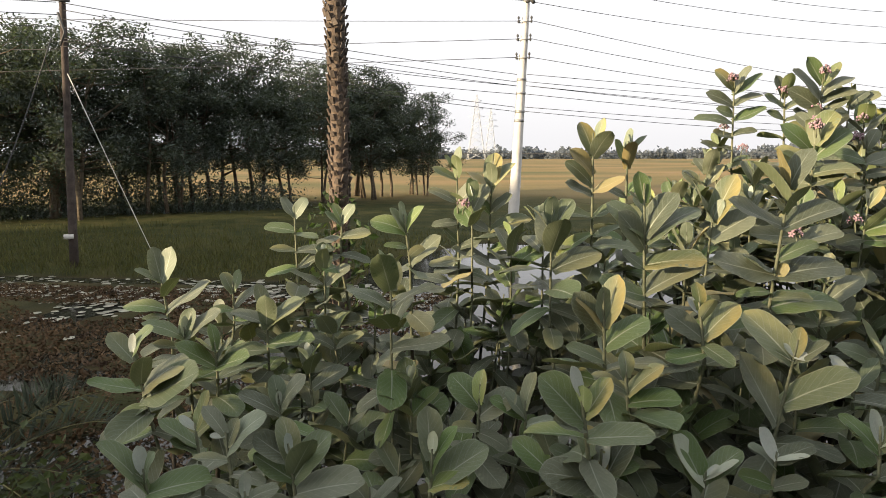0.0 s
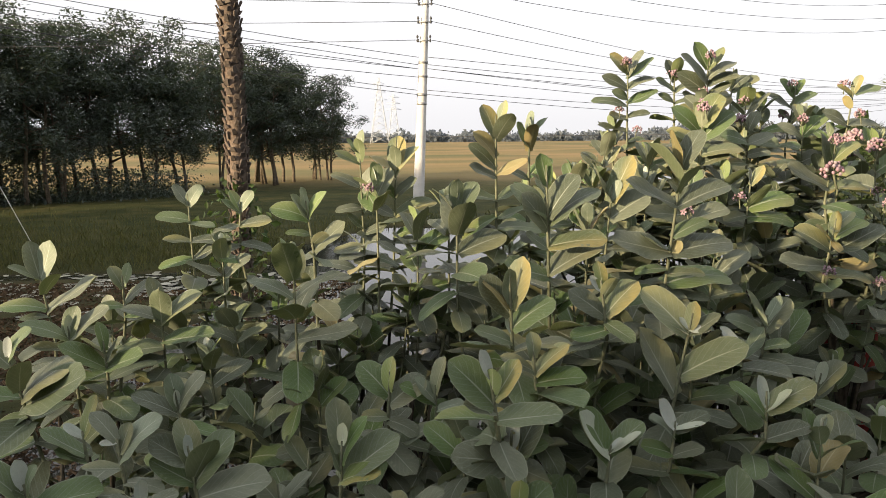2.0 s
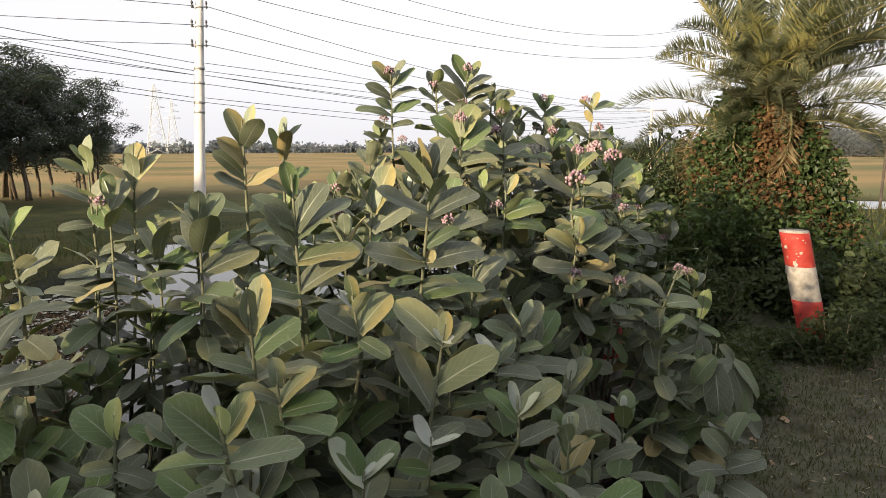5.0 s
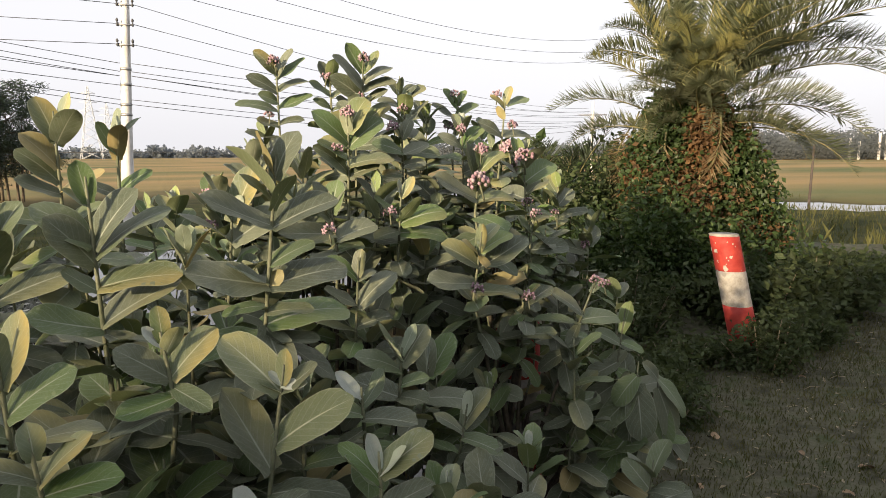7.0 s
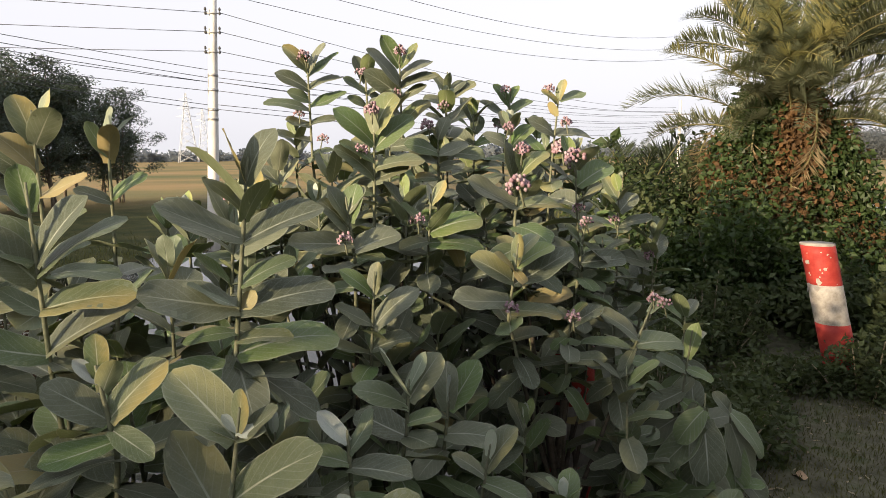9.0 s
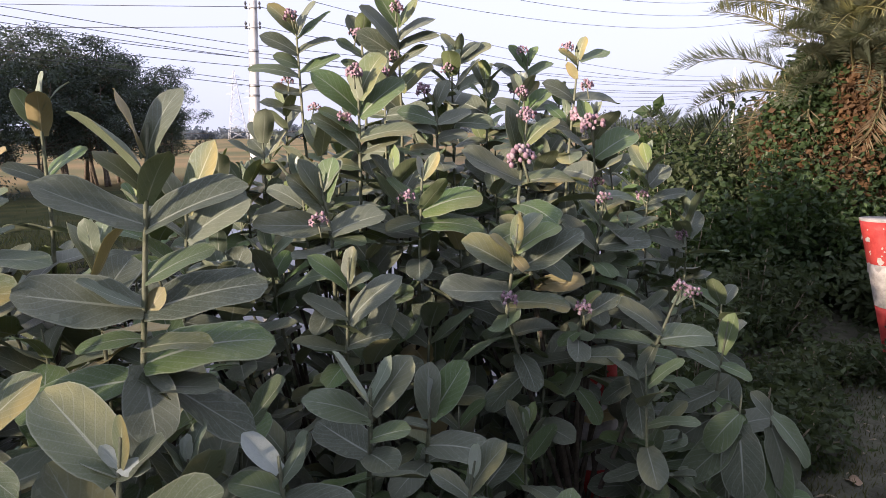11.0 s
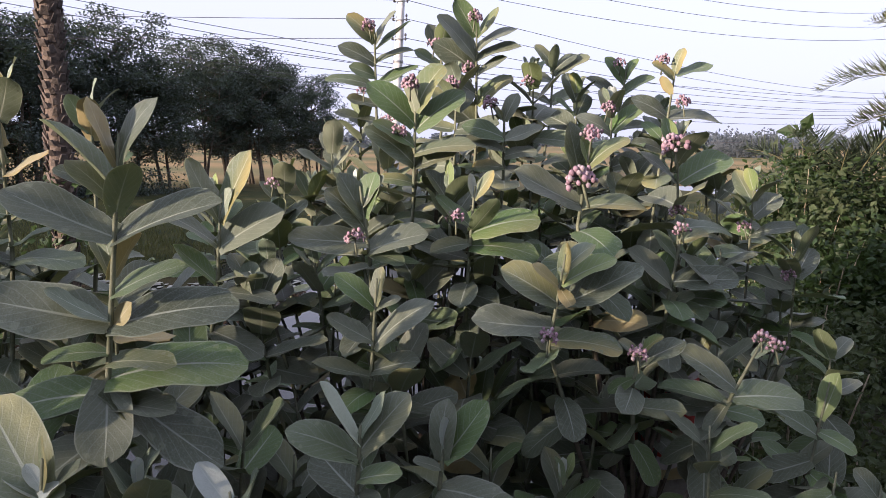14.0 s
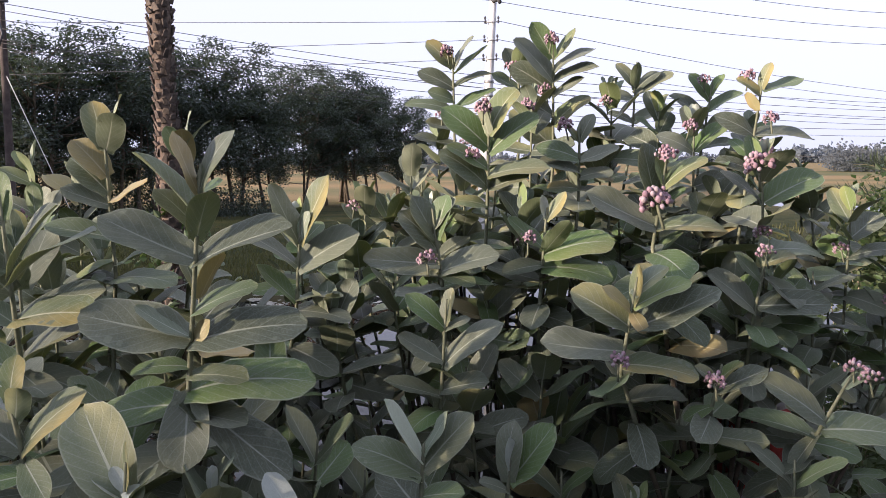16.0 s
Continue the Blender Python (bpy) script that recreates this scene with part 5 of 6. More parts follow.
spray(3, (1.377, 1.037, 1.133), (1.37, 1.036, 1.015), (
       (0.02, 17, 58, 0.086, 4, "Y"), (0.048, 22, 47, 0.126, 38, "L"), (0.058, -172, 29, 0.131, -29, "L"), (0.034, -172, 57, 0.088, -8, "S"), (0.072, -172, 22, 0.085, 14, "Y"),
       (0.098, -6, 14, 0.077, 20, "L")))
spray(3, (1.521, 1.221, 1.026), (1.51, 1.22, 0.925), (
       (0.02, -172, 85, 0.046, -48, "S"), (0.047, 15, 51, 0.144, 37, "L"), (0.048, 89, 80, 0.122, -34, "L"), (0.065, -162, 27, 0.063, -18, "L")))
spray(3, (1.584, 1.097, 0.934), (1.565, 1.104, 0.796), (
       (0.032, -22, 77, 0.049, 46, "S"), (0.065, -14, 57, 0.124, 23, "L"), (0.098, -32, -16, 0.12, 12, "L"), (0.082, 158, 37, 0.095, -19, "L")))
spray(3, (1.218, 0.841, 1.118), (1.223, 0.839, 0.996), (
       (0.025, 158, 44, 0.055, -34, "S"), (0.042, -22, 57, 0.094, 31, "Y"), (0.073, -32, 2, 0.118, 8, "L"), (0.064, 162, 15, 0.085, -23, "L"), (0.096, -179, -27, 0.063, -17, "L")))
shoot(1.75, 1.05, 0.80, None, 6, 0.14, owner=4)
# the large shoots the camera comes close to
spray(2, (1.067, 0.902, 1.612), (1.028, 0.896, 1.236), (
       (0.115, -38, 58, 0.092, -12, "L"), (0.085, -172, 52, 0.134, 1, "L"), (0.145, -172, 24, 0.153, -29, "L"), (0.152, 8, 24, 0.156, 24, "L"), (0.098, -179, 47, 0.088, -21, "L"),
       (0.051, 8, 67, 0.115, 38, "L"), (0.046, -172, 69, 0.098, -4, "F"), (0.229, 8, 27, 0.108, 22, "L"), (0.269, -168, 14, 0.166, -35, "L"), (0.274, 8, 12, 0.178, 26, "L"),
       (0.267, -172, 28, 0.096, -8, "Y"), (0.28, 8, 51, 0.05, 52, "F"), (0.314, -168, 2, 0.092, -20, "L"), (0.328, -5, 4, 0.098, 19, "H"), (0.353, 13, 8, 0.194, 14, "L"),
       (0.353, -71, -50, 0.125, 8, "L"), (0.377, -180, -7, 0.189, -27, "L"), (0.36, 8, -42, 0.204, 17, "L")))
spray(2, (0.715, 0.918, 1.574), (0.727, 0.92, 1.255), (
       (0.051, 142, 76, 0.082, -35, "L"), (0.058, -172, 39, 0.054, -25, "Y"), (0.139, 8, 57, 0.139, 27, "L"), (0.132, -172, 44, 0.127, -44, "L"), (0.154, 8, 38, 0.166, 8, "L"),
       (0.169, -144, 50, 0.129, -78, "L"), (0.214, -8, 11, 0.153, 28, "H"), (0.213, 8, 2, 0.081, 2, "F"), (0.221, -172, 37, 0.075, -39, "Y"), (0.289, 2, 31, 0.163, 21, "L"),
       (0.296, -163, 18, 0.134, -34, "L"), (0.304, -16, -26, 0.088, 23, "L")))
spray(2, (1.038, 0.717, 1.227), (1.004, 0.731, 0.976), (
       (0.044, -22, 80, 0.074, 64, "H"), (0.055, 151, 45, 0.151, -36, "L"), (0.213, 149, 60, 0.182, -20, "L"), (0.055, -22, 38, 0.088, 29, "L"), (0.161, -22, 35, 0.173, 41, "H"),
       (0.041, 158, 47, 0.025, -30, "S"), (0.055, 158, 24, 0.056, 12, "S"), (0.041, -31, 6, 0.035, 35, "S")))
spray(2, (0.829, 0.77, 1.298), (0.849, 0.773, 1.151), (
       (0.021, 102, 75, 0.07, 1, "H"), (0.046, -34, 62, 0.064, -41, "Y"), (0.091, 14, 46, 0.121, 34, "H"), (0.091, -179, 38, 0.11, -62, "L"), (0.028, -172, 49, 0.036, -61, "S"),
       (0.106, -32, -27, 0.084, 42, "L"), (0.127, -156, -6, 0.104, -21, "L")))
spray(2, (0.744, 1.459, 1.692), (0.742, 1.458, 1.409), (
       (0.093, -71, 70, 0.099, -2, "F"), (0.046, 67, 79, 0.089, -30, "Y"), (0.056, 8, 58, 0.098, 10, "L"), (0.075, -172, 60, 0.09, -50, "Y"), (0.178, 8, 41, 0.101, 24, "L"),
       (0.188, -162, 26, 0.087, -39, "L")))
spray(2, (0.619, 1.339, 1.717), (0.623, 1.34, 1.365), (
       (0.071, 157, 70, 0.114, -36, "H"), (0.08, -32, 57, 0.104, -41, "L"), (0.044, 31, 65, 0.098, 4, "Y"), (0.134, -172, 51, 0.11, -46, "F"), (0.17, -172, 47, 0.118, -52, "L"),
       (0.188, -4, 25, 0.108, 27, "F"), (0.197, -157, 21, 0.103, -37, "L"), (0.269, -163, 12, 0.142, -29, "L"), (0.269, -4, 27, 0.102, 25, "L"), (0.324, -162, -27, 0.133, -13, "L"),
       (0.334, -3, 22, 0.1, 17, "L")))
shoot(0.89, 1.21, 1.40, None, 6, 0.14, fade=0.2, owner=2)
spray(2, (1.025, 1.444, 1.486), (1.007, 1.441, 1.253), (
       (0.062, 177, 64, 0.152, -13, "L"), (0.062, 8, 66, 0.171, 38, "H"), (0.053, -19, 68, 0.072, 71, "Y"), (0.115, -172, 35, 0.166, -9, "L"), (0.121, 8, 33, 0.163, 44, "L"),
       (0.193, 8, 10, 0.108, 2, "L"), (0.2, -172, 45, 0.125, -20, "L"), (0.22, -6, -3, 0.135, 15, "L")))
shoot(0.49, 1.21, 1.46, None, 7, 0.145, owner=2)
spray(2, (0.594, 0.679, 1.351), (0.603, 0.681, 1.157), (
       (0.086, -172, 87, 0.082, -66, "Y"), (0.1, 38, 70, 0.125, 7, "H"), (0.113, 180, 52, 0.116, -59, "L"), (0.1, -172, 51, 0.094, -19, "F"), (0.147, 2, 39, 0.121, 27, "L"),
       (0.156, -172, 68, 0.028, -60, "S"), (0.181, -172, 25, 0.095, -27, "L")))
spray(2, (0.639, 0.617, 1.192), (0.652, 0.619, 1.073), (
       (0.039, -172, 88, 0.062, -68, "Y"), (0.079, 1, 47, 0.104, 17, "H"), (0.099, -2, 10, 0.115, 24, "L"), (0.072, -172, 31, 0.089, -28, "L")))
spray(2, (0.53, 0.416, 1.193), (0.542, 0.418, 1.1), (
       (0.046, -102, 76, 0.058, -17, "Y"), (0.011, -172, 68, 0.043, -56, "S"), (0.059, 24, 54, 0.093, 29, "H"), (0.07, -172, 49, 0.13, -58, "L"), (0.082, -154, 21, 0.075, -24, "L")))
spray(2, (0.581, 0.49, 1.04), (0.579, 0.49, 0.921), (
       (0.044, 8, 86, 0.056, 49, "S"), (0.069, 140, 69, 0.119, -24, "H"), (0.006, 34, 44, 0.067, 8, "H"), (0.069, 8, 25, 0.087, 8, "L"), (0.094, 27, 61, 0.145, 12, "L"),
       (0.081, -163, 21, 0.134, -34, "L")))
spray(2, (1.2, 0.66, 1.051), (1.204, 0.658, 0.936), (
       (0.037, 158, 71, 0.053, -39, "S"), (0.048, -10, 38, 0.126, 39, "H"), (0.063, 144, 45, 0.11, -21, "L"), (0.048, -22, 46, 0.053, 15, "S"), (0.075, 158, 42, 0.094, 13, "Y")))
spray(2, (0.973, 0.619, 0.998), (0.964, 0.618, 0.879), (
       (0.016, -172, 57, 0.058, -54, "S"), (0.026, 20, 21, 0.102, 14, "L"), (0.02, -6, 11, 0.048, -2, "S"), (0.04, -172, 48, 0.08, -20, "Y"), (0.079, -164, 23, 0.085, -31, "L"),
       (0.086, -1, 19, 0.078, 15, "L")))
spray(2, (0.807, 0.547, 0.977), (0.799, 0.546, 0.893), (
       (0.026, -172, 53, 0.089, -38, "S"), (0.019, 23, 35, 0.104, 21, "L"), (0.019, -14, 37, 0.057, 3, "S"), (0.039, 177, 65, 0.136, -43, "L"), (0.009, 8, 39, 0.024, 20, "S")))
shoot(1.09, 0.84, 1.13, 30, 5, 0.12, owner=2)
shoot(1.35, 0.68, 0.93, 40, 5, 0.135, owner=3)
# the left part
shoot(0.04, 0.95, 1.33, 0, 9, 0.145, 1.0, (0, 0), None, fade=0.12, owner=1)
spray(1, (0.037, 1.178, 1.466), (0.055, 1.181, 1.306), (
       (0.034, 149, 74, 0.075, 5, "Y"), (0.054, 8, 61, 0.097, 30, "Y"), (0.055, -172, 23, 0.117, -37, "L"), (0.061, -172, 57, 0.093, -24, "Y"), (0.134, -35, 36, 0.079, -41, "L"),
       (0.152, 8, 40, 0.126, 32, "L"), (0.107, -162, 15, 0.077, -31, "L")))
spray(1, (0.143, 1.699, 1.637), (0.151, 1.7, 1.224), (
       (0.075, -90, 70, 0.098, -19, "L"), (0.043, 54, 76, 0.088, -10, "Y"), (0.081, -172, 26, 0.104, -36, "H"), (0.043, -172, 49, 0.07, -30, "Y"), (0.183, -31, 48, 0.119, 80, "L"),
       (0.172, -172, 31, 0.125, -34, "L"), (0.248, -152, 2, 0.105, -32, "L"), (0.259, 8, 54, 0.108, 32, "Y"), (0.325, -172, 44, 0.079, -40, "L"), (0.347, -14, 23, 0.096, 37, "L"),
       (0.391, -162, -9, 0.116, -26, "L")))
spray(1, (0.281, 1.717, 1.653), (0.26, 1.715, 1.156), (
       (0.124, 71, 79, 0.131, -3, "H"), (0.12, -89, 70, 0.098, -24, "L"), (0.145, 8, 56, 0.141, 25, "Y"), (0.156, -172, 45, 0.128, -18, "F"), (0.221, -18, 38, 0.108, 47, "L"),
       (0.232, -155, 55, 0.08, -59, "L"), (0.298, 2, 23, 0.168, 32, "H"), (0.298, -172, 28, 0.119, -33, "L"), (0.375, -14, 22, 0.098, 36, "L"), (0.397, -8, -3, 0.123, 21, "L"),
       (0.408, -162, 19, 0.151, -26, "L"), (0.48, -2, 6, 0.127, 14, "L"), (0.484, -163, 10, 0.153, -22, "L")))
shoot(0.21, 1.62, 1.50, None, 7, 0.14, flower=((0.05, 230, 3),), owner=1)
shoot(0.47, 1.52, 1.42, None, 7, 0.14, owner=1)
shoot(0.36, 1.47, 1.36, 20, 7, 0.14, owner=1)
shoot(0.10, 0.92, 1.03, 30, 5, 0.12, owner=1)
spray(1, (0.3, 0.86, 1.041), (0.293, 0.859, 0.883), (
       (0.055, 8, 87, 0.094, 49, "Y"), (0.066, 172, 50, 0.118, -41, "L"), (0.092, 13, 37, 0.12, 41, "L"), (0.127, -159, 12, 0.074, -24, "L"), (0.135, -13, -17, 0.09, 17, "L")))
spray(1, (0.42, 0.871, 0.996), (0.422, 0.872, 0.868), (
       (0.047, -172, 53, 0.089, -29, "Y"), (0.024, 28, 76, 0.102, 5, "L"), (0.071, 8, 17, 0.079, 7, "Y"), (0.051, -172, 37, 0.111, -31, "L"), (0.103, -157, -23, 0.079, -14, "L"),
       (0.111, -8, -15, 0.086, 20, "L")))
spray(1, (0.223, 0.5, 1.016), (0.216, 0.5, 0.879), (
       (0.009, 8, 83, 0.035, 62, "S"), (0.026, 113, 68, 0.114, 13, "L"), (0.052, 19, 66, 0.115, 9, "L"), (0.091, 13, 37, 0.153, 28, "L"), (0.071, -172, 72, 0.068, -20, "Y"),
       (0.091, -21, 26, 0.098, 29, "H")))
spray(1, (-0.422, 1.47, 1.468), (-0.417, 1.47, 1.188), (
       (0.041, 171, 55, 0.087, -17, "L"), (0.041, 8, 60, 0.082, 72, "Y"), (0.092, -172, 11, 0.112, -28, "L"), (0.103, -11, -4, 0.091, 14, "L"), (0.165, -162, 8, 0.093, -22, "L"),
       (0.165, -2, 5, 0.142, 17, "L"), (0.227, -162, -9, 0.114, -21, "L"), (0.227, 8, 27, 0.116, 27, "L")))
spray(1, (-0.259, 1.52, 1.434), (-0.268, 1.519, 1.246), (
       (0.031, 164, 65, 0.079, -21, "Y"), (0.031, 8, 57, 0.081, 57, "Y"), (0.042, -172, 41, 0.079, -20, "L"), (0.083, -2, 10, 0.111, 33, "L"), (0.083, -162, -12, 0.092, -23, "L"),
       (0.146, -7, -9, 0.115, 18, "L"), (0.157, -156, -17, 0.094, -20, "L")))
shoot(-0.30, 1.42, 1.30, None, 6, 0.12, owner=1)
spray(0, (-0.603, 1.331, 1.214), (-0.604, 1.331, 1.068), (
       (0.044, 167, 62, 0.084, -25, "L"), (0.034, 8, 70, 0.079, 57, "Y"), (0.095, 8, 43, 0.117, 27, "L"), (0.105, -157, 11, 0.084, -17, "L"), (0.135, -14, 12, 0.087, 29, "L")))
spray(0, (-0.427, 1.19, 1.203), (-0.425, 1.191, 0.955), (
       (0.075, 157, 70, 0.11, -7, "L"), (0.123, -69, 67, 0.134, -24, "L"), (0.113, 8, 39, 0.151, 28, "L"), (0.104, -172, 23, 0.123, -11, "L"), (0.171, -2, 9, 0.16, 24, "L"),
       (0.19, -158, 0, 0.133, -21, "L"), (0.228, -140, -1, 0.103, -19, "L")))
spray(0, (-0.787, 1.189, 1.242), (-0.761, 1.192, 1.04), (
       (0.011, 148, 68, 0.123, -2, "L"), (0.011, 37, 70, 0.123, 35, "Y"), (0.009, -161, 33, 0.092, -15, "L"), (0.058, -18, 50, 0.094, -10, "L"), (0.104, -163, 13, 0.138, -15, "L"),
       (0.109, 8, 33, 0.178, 19, "L"), (0.128, -139, 9, 0.08, -13, "L")))
spray(0, (-0.656, 1.08, 1.114), (-0.652, 1.081, 1.028), (
       (0.037, 48, 75, 0.096, 31, "L"), (0.031, -172, 89, 0.045, -32, "S"), (0.04, -149, 33, 0.137, -19, "L"), (0.041, 8, 43, 0.146, 28, "L"), (0.068, -152, 11, 0.098, -15, "L")))
spray(0, (-0.53, 1.03, 1.083), (-0.526, 1.03, 0.975), (
       (0.027, 131, 72, 0.084, 23, "L"), (0.036, -172, 36, 0.076, 12, "Y"), (0.063, 8, 55, 0.088, 23, "L"), (0.081, -148, 37, 0.143, -34, "L"), (0.081, -18, 22, 0.139, 36, "L")))
spray(0, (-0.651, 0.791, 1.118), (-0.617, 0.796, 0.952), (
       (0.028, 176, 44, 0.104, -26, "L"), (0.002, 8, 80, 0.037, 76, "S"), (0.01, 8, 61, 0.097, 38, "Y"), (0.097, -50, 58, 0.114, 15, "L"), (0.115, 8, 40, 0.155, 25, "L"),
       (0.113, -163, 13, 0.143, -9, "L"), (0.161, -150, -20, 0.085, -20, "L"), (0.17, -140, -30, 0.141, -24, "L"), (0.135, -10, 26, 0.205, 44, "L")))
spray(0, (-0.22, 0.74, 1.046), (-0.206, 0.742, 0.915), (
       (0.054, 144, 76, 0.09, -4, "Y"), (0.056, 8, 59, 0.114, 31, "L"), (0.069, -167, 33, 0.12, -15, "L"), (0.094, -11, -11, 0.094, 7, "L"), (0.044, -172, 85, 0.028, -37, "S")))
spray(0, (-0.087, 0.46, 1.029), (-0.073, 0.462, 0.886), (
       (0.026, -172, 82, 0.035, -37, "S"), (0.047, 123, 67, 0.105, 15, "H"), (0.038, -178, 34, 0.096, -34, "L"), (0.073, -29, 57, 0.114, -22, "L"), (0.084, -172, 35, 0.101, -24, "L"),
       (0.087, 24, 53, 0.129, 34, "L"), (0.119, -1, 17, 0.158, 22, "L")))
spray(0, (-0.305, 0.471, 1.059), (-0.298, 0.472, 0.953), (
       (0.013, -172, 38, 0.032, -24, "S"), (0.014, 37, 70, 0.089, 15, "H"), (0.052, -172, 35, 0.103, 0, "L"), (0.066, -151, 32, 0.068, -17, "L")))
spray(0, (-0.212, 0.424, 1.064), (-0.201, 0.425, 0.943), (
       (0.006, 173, 52, 0.077, -25, "L"), (0.009, -172, 0, 0.023, -30, "S"), (0.033, 34, 68, 0.064, 37, "L"), (0.046, 8, 52, 0.117, 29, "Y"), (0.065, -163, 10, 0.076, -5, "L"),
       (0.096, -9, -1, 0.084, 7, "L")))
spray(0, (-0.378, 0.38, 0.992), (-0.369, 0.381, 0.903), (
       (0.01, -172, 78, 0.043, -35, "S"), (0.026, 8, 77, 0.065, 43, "Y"), (0.025, -172, 39, 0.085, -10, "L"), (0.052, -157, 57, 0.147, -8, "L"), (0.058, 8, 16, 0.139, 16, "L")))
spray(0, (-0.14, 0.35, 0.973), (-0.14, 0.35, 0.899), (
       (0.012, -172, 90, 0.037, -47, "S"), (0.024, -167, 37, 0.066, -8, "L"), (0.024, 8, 29, 0.075, 19, "L")))

# leaves deeper in and lower down, under the tips above
placed = list(TIPS)


def roof(x, y):
    a = b = 0.0
    for px, py, pz in placed:
        w = 1.0 / ((px - x) ** 2 + (py - y) ** 2 + 0.01) ** 1.5
        a += w * pz
        b += w
    return a / b


made, tries = 0, 0
while made < 460 and tries < 40000:
    tries += 1
    x = rnd.uniform(-0.85, 2.7)
    s = rnd.uniform(-1.15, 0.95)
    y = EDGE.y + (s + (x - EDGE.x) * ALONG.y) / ALONG.x
    if x < 0.50 - 0.60 * (y + 0.88) or min((px - x) ** 2 + (py - y) ** 2 for px, py, _ in placed) > 0.32 ** 2 or y < 0.3:
        continue
    top = roof(x, y)
    z = top - 0.19 - 0.25 * (x > 1.5) * (s < -0.5) - 1.0 * rnd.random() ** 1.2
    # leave the second guard post showing through
    if z < 1.0 and y < 2.0 and (abs((x - 1.30) * 1.75 - (y - 0.20) * 0.93) / 1.98 < 0.04 or abs((x - 1.50) * 1.99 - (y + 0.04) * 0.73) / 2.12 < 0.05):
        continue
    # the side towards the pond is thin below its leafy tips
    if s > -0.3 and z < top - 0.18 and rnd.random() < 0.42:
        continue
    g = height(x, y)
    if z < g + 0.22 or min((px - x) ** 2 + (py - y) ** 2 + (pz - z) ** 2 for px, py, pz in TIPS) < 0.085 ** 2:
        continue
    deep = top - z > 0.2
    shoot(x, y, z, None, rnd.choice((5, 6, 6)) if deep else rnd.choice((4, 5)), rnd.uniform(0.115, 0.15), fade=0.03, first=2 if deep else 0, rise=-8 if deep else 0, floor=-40 if deep else -15, lean=(rnd.uniform(-0.15, 0.15), rnd.uniform(-0.2, 0.1)))
    made += 1


# more shoots close under the flowering tips
made = 0
while made < 14:
    x, s = rnd.uniform(0.7, 2.65), rnd.uniform(-0.1, 0.85)
    y = EDGE.y + (s + (x - EDGE.x) * ALONG.y) / ALONG.x
    z = roof(x, y) - rnd.uniform(0.0, 0.22)
    if min((px - x) ** 2 + (py - y) ** 2 for px, py, _ in placed) > 0.3 ** 2 or min((px - x) ** 2 + (py - y) ** 2 + (pz - z) ** 2 for px, py, pz in TIPS) < 0.075 ** 2:
        continue
    shoot(x, y, z, None, rnd.choice((4, 5)), rnd.uniform(0.105, 0.135), 0.9, (rnd.uniform(-0.2, 0.2), rnd.uniform(-0.2, 0.1)), ((0.04, 240, rnd.choice((1, 2, 3))),) if rnd.random() < 0.2 else None)
    made += 1


# ---- pond plants, grass and litter ----
rs = np.random.default_rng(99)
n = 60000
P = np.stack([rs.uniform(-16, -1.2, n), rs.uniform(2.5, 13.4, n), np.full(n, WL + 0.01)], 1)
keep = np.array([noise.noise(Vector((x * 0.35, y * 0.5, 1))) > -0.30 + 0.16 * max(0, x + 3.5) and height(x, y) < WL + 0.06 for x, y, _ in P])
P = P[keep]
D = unit(rs, len(P)) * [1, 1, 0.3] + [0, 0, 0.45]
tagged(new("pond_weed", mesh_of("pond_weed", *blades(P, D, unit(rs, len(P)) + [0, 0, 1], rs.uniform(0.03, 0.10, len(P)), rs.uniform(0.012, 0.03, len(P))), REED, smooth=False)), "reddish brown water weed covering the pond", "water weed", kind="stuff")

vs, fs = [], []
for k in range(1500):
    x, y = rs.uniform(-15, -1.5), 12.6 + rs.normal(0, 1.3)
    if height(x, y) > WL + 0.015:
        continue
    r, o = rs.uniform(0.03, 0.11), len(vs)
    tilt = rs.normal(0, 0.05, 2)
    for j in range(9):
        a = 2 * math.pi * (j / 10.0)
        vs.append((x + r * math.cos(a), y + r * math.sin(a), WL + 0.02 + r * (tilt[0] * math.cos(a) + tilt[1] * math.sin(a)) + 0.004 * (k % 3)))
    fs.append(tuple(range(o, o + 9)))
tagged(new("lily_pads", mesh_of("lily_pads", vs, fs, PAD)), "pale round lily pads floating on dark water", "lily pads", kind="stuff")


def turf(name, n, sample, lo, hi, wide, seed, label, material=GRASS):
    rng = np.random.default_rng(seed)
    P = []
    while len(P) < n:
        x, y = sample(rng)
        z = height(x, y)
        if z > WL:
            P.append((x, y, z - 0.005))
    P = np.array(P)
    D = unit(rng, n) * [0.55, 0.55, 0.2] + [0, 0, 1]
    L = rng.uniform(lo, hi, n)
    tagged(new(name, mesh_of(name, *blades(P, D, unit(rng, n), L, L * wide), material, smooth=False)), label, "grass", kind="stuff")


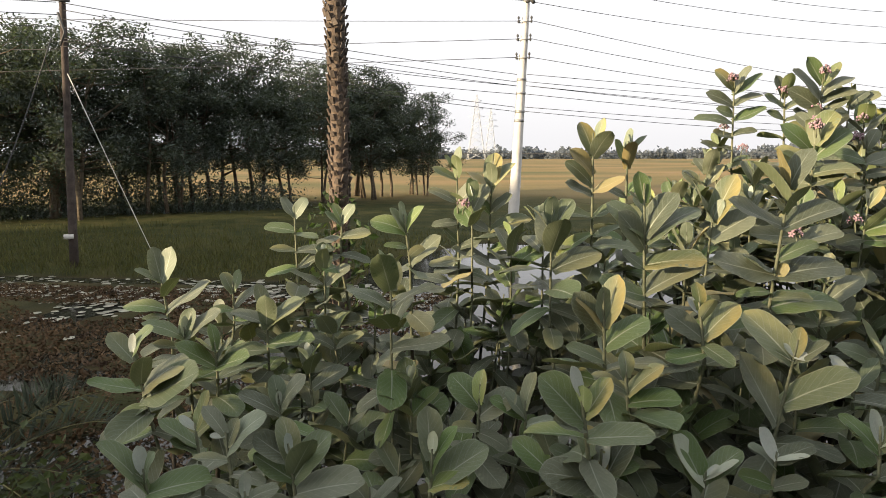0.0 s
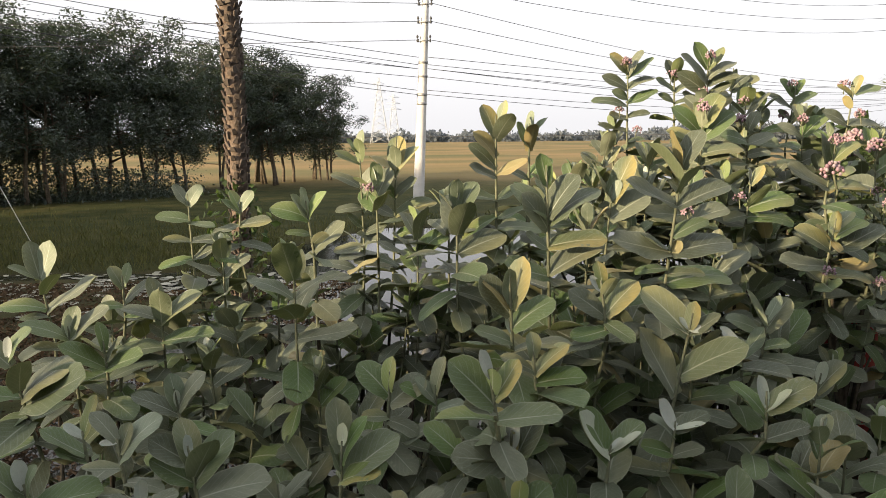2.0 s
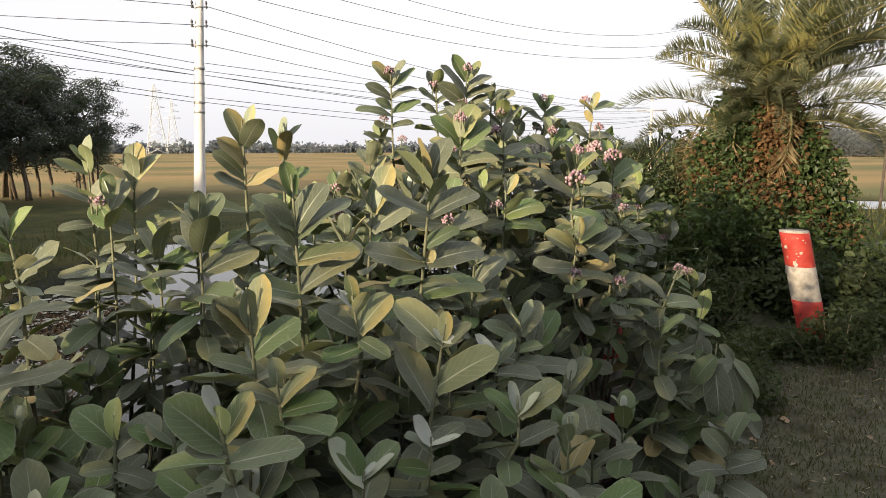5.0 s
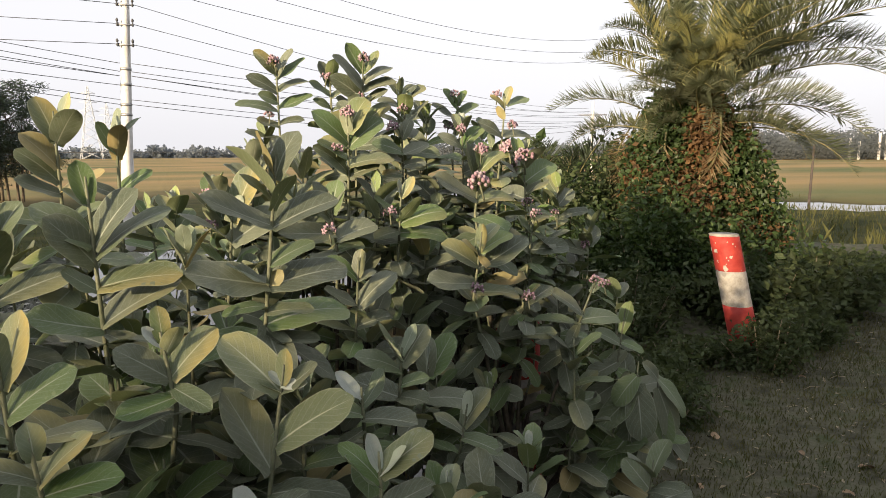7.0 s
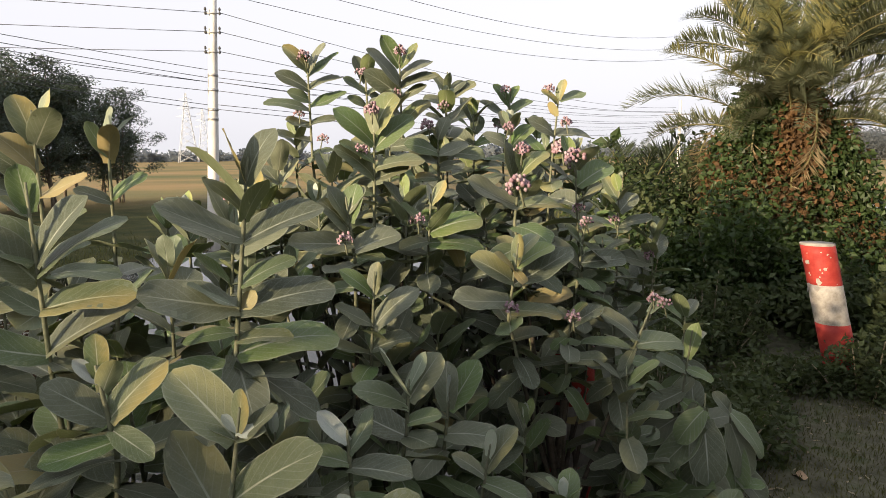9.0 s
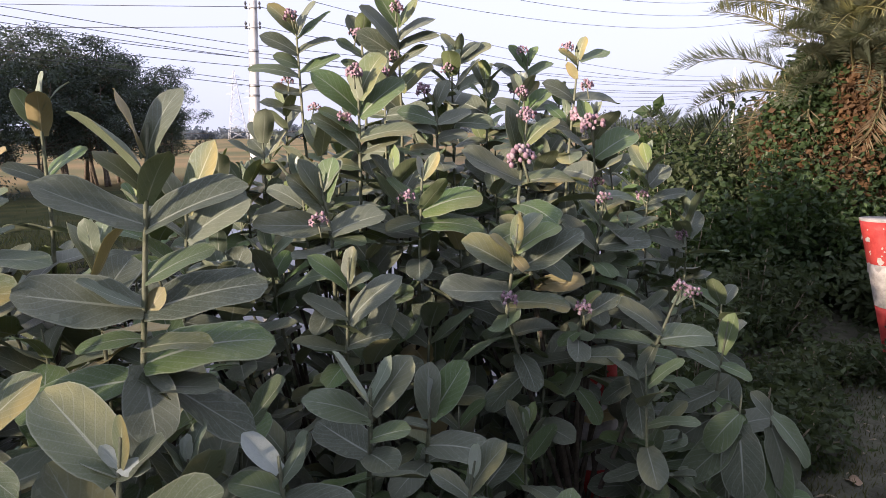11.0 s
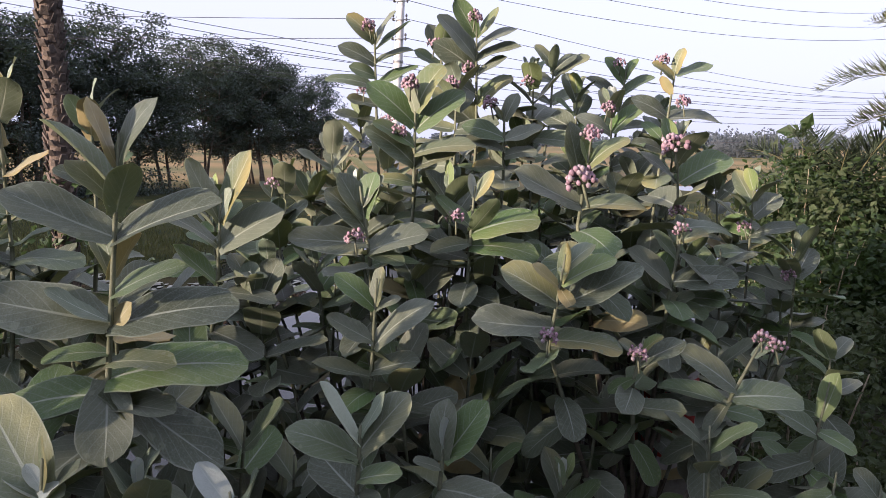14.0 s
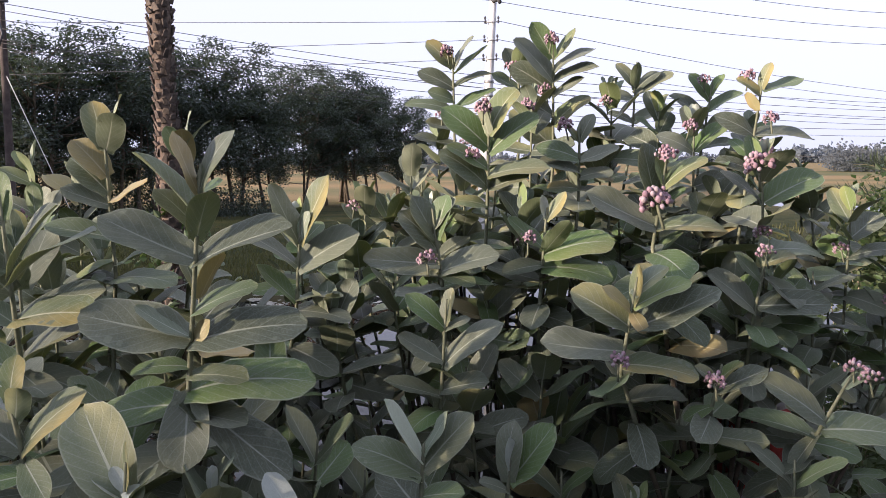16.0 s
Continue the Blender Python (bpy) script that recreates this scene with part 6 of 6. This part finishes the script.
turf("shoulder_grass", 60000, lambda r: (r.uniform(1.6, 6.5), r.uniform(0.2, 3.4)), 0.010, 0.042, 0.07, 3, "short sparse grass on bare soil")
turf("bank_grass", 16000, lambda r: (r.uniform(-24, 3), 14.0 + abs(r.normal(0, 4.5))), 0.10, 0.32, 0.05, 4, "long yellow-green grass on the far bank")
turf("slope_grass", 4000, lambda r: (r.uniform(-5, 2), r.uniform(2.2, 4.5)), 0.05, 0.2, 0.05, 5, "dark tufts of grass on the slope")
turf("marsh_grass", 7000, lambda r: (r.uniform(9, 36), r.uniform(6, 30)), 0.15, 0.45, 0.06, 6, "rough grass beyond the pond")

rs = np.random.default_rng(12)
n = 1500
P = np.stack([rs.uniform(1.6, 6.5, n), rs.uniform(0.3, 3.2, n), np.zeros(n)], 1)
P[:, 2] = [height(x, y) + 0.004 for x, y, _ in P]
L = rs.uniform(0.008, 0.05, n)
tagged(new("straw", mesh_of("straw", *blades(P, unit(rs, n) * [1, 1, 0.12], unit(rs, n) * 0.3 + [0, 0, 1], L, L * 0.12 + 0.001), STALK, smooth=False)), "pale bits of straw and chaff on the soil", "straw", kind="stuff")
# dry leaves and twigs on the shoulder
dry_leaf = [leaf_mesh(0.26, 0.7, 0.9, 0.03, LITTER, 90 + k, 6, 2) for k in range(3)]
for k in range(46):
    x, y = rnd.uniform(1.9, 5.2), rnd.uniform(0.5, 2.6)
    if across(x, y) > -0.3:
        continue
    ob = new("dead_leaf", dry_leaf[k % 3])
    ob.matrix_basis = pose(x, y, height(x, y) + 0.006, rnd.uniform(-15, 15), rnd.uniform(-20, 20), rnd.uniform(0, 360)) @ Matrix.Scale(rnd.uniform(0.035, 0.09), 4)
    tagged(ob, "curled brown dead leaf on bare soil", "dead leaf", "leaf litter on the shoulder")
for k in range(16):
    x, y, a, ln = rnd.uniform(2.4, 5.2), rnd.uniform(0.8, 2.7), rnd.uniform(0, 6.3), rnd.uniform(0.05, 0.16)
    if across(x, y) > -0.2:
        continue
    v, f = tube_data([(x, y, height(x, y) + 0.006), (x + ln * 0.5 * math.cos(a), y + ln * 0.5 * math.sin(a), height(x, y) + 0.014), (x + ln * math.cos(a + 0.2), y + ln * math.sin(a + 0.2), height(x, y) + 0.008)], [0.003, 0.003, 0.002], 5)
    tagged(new("twig", mesh_of("twig", v, f, STALK)), "pale dry twig lying on bare soil", "twig", "twigs on the shoulder")
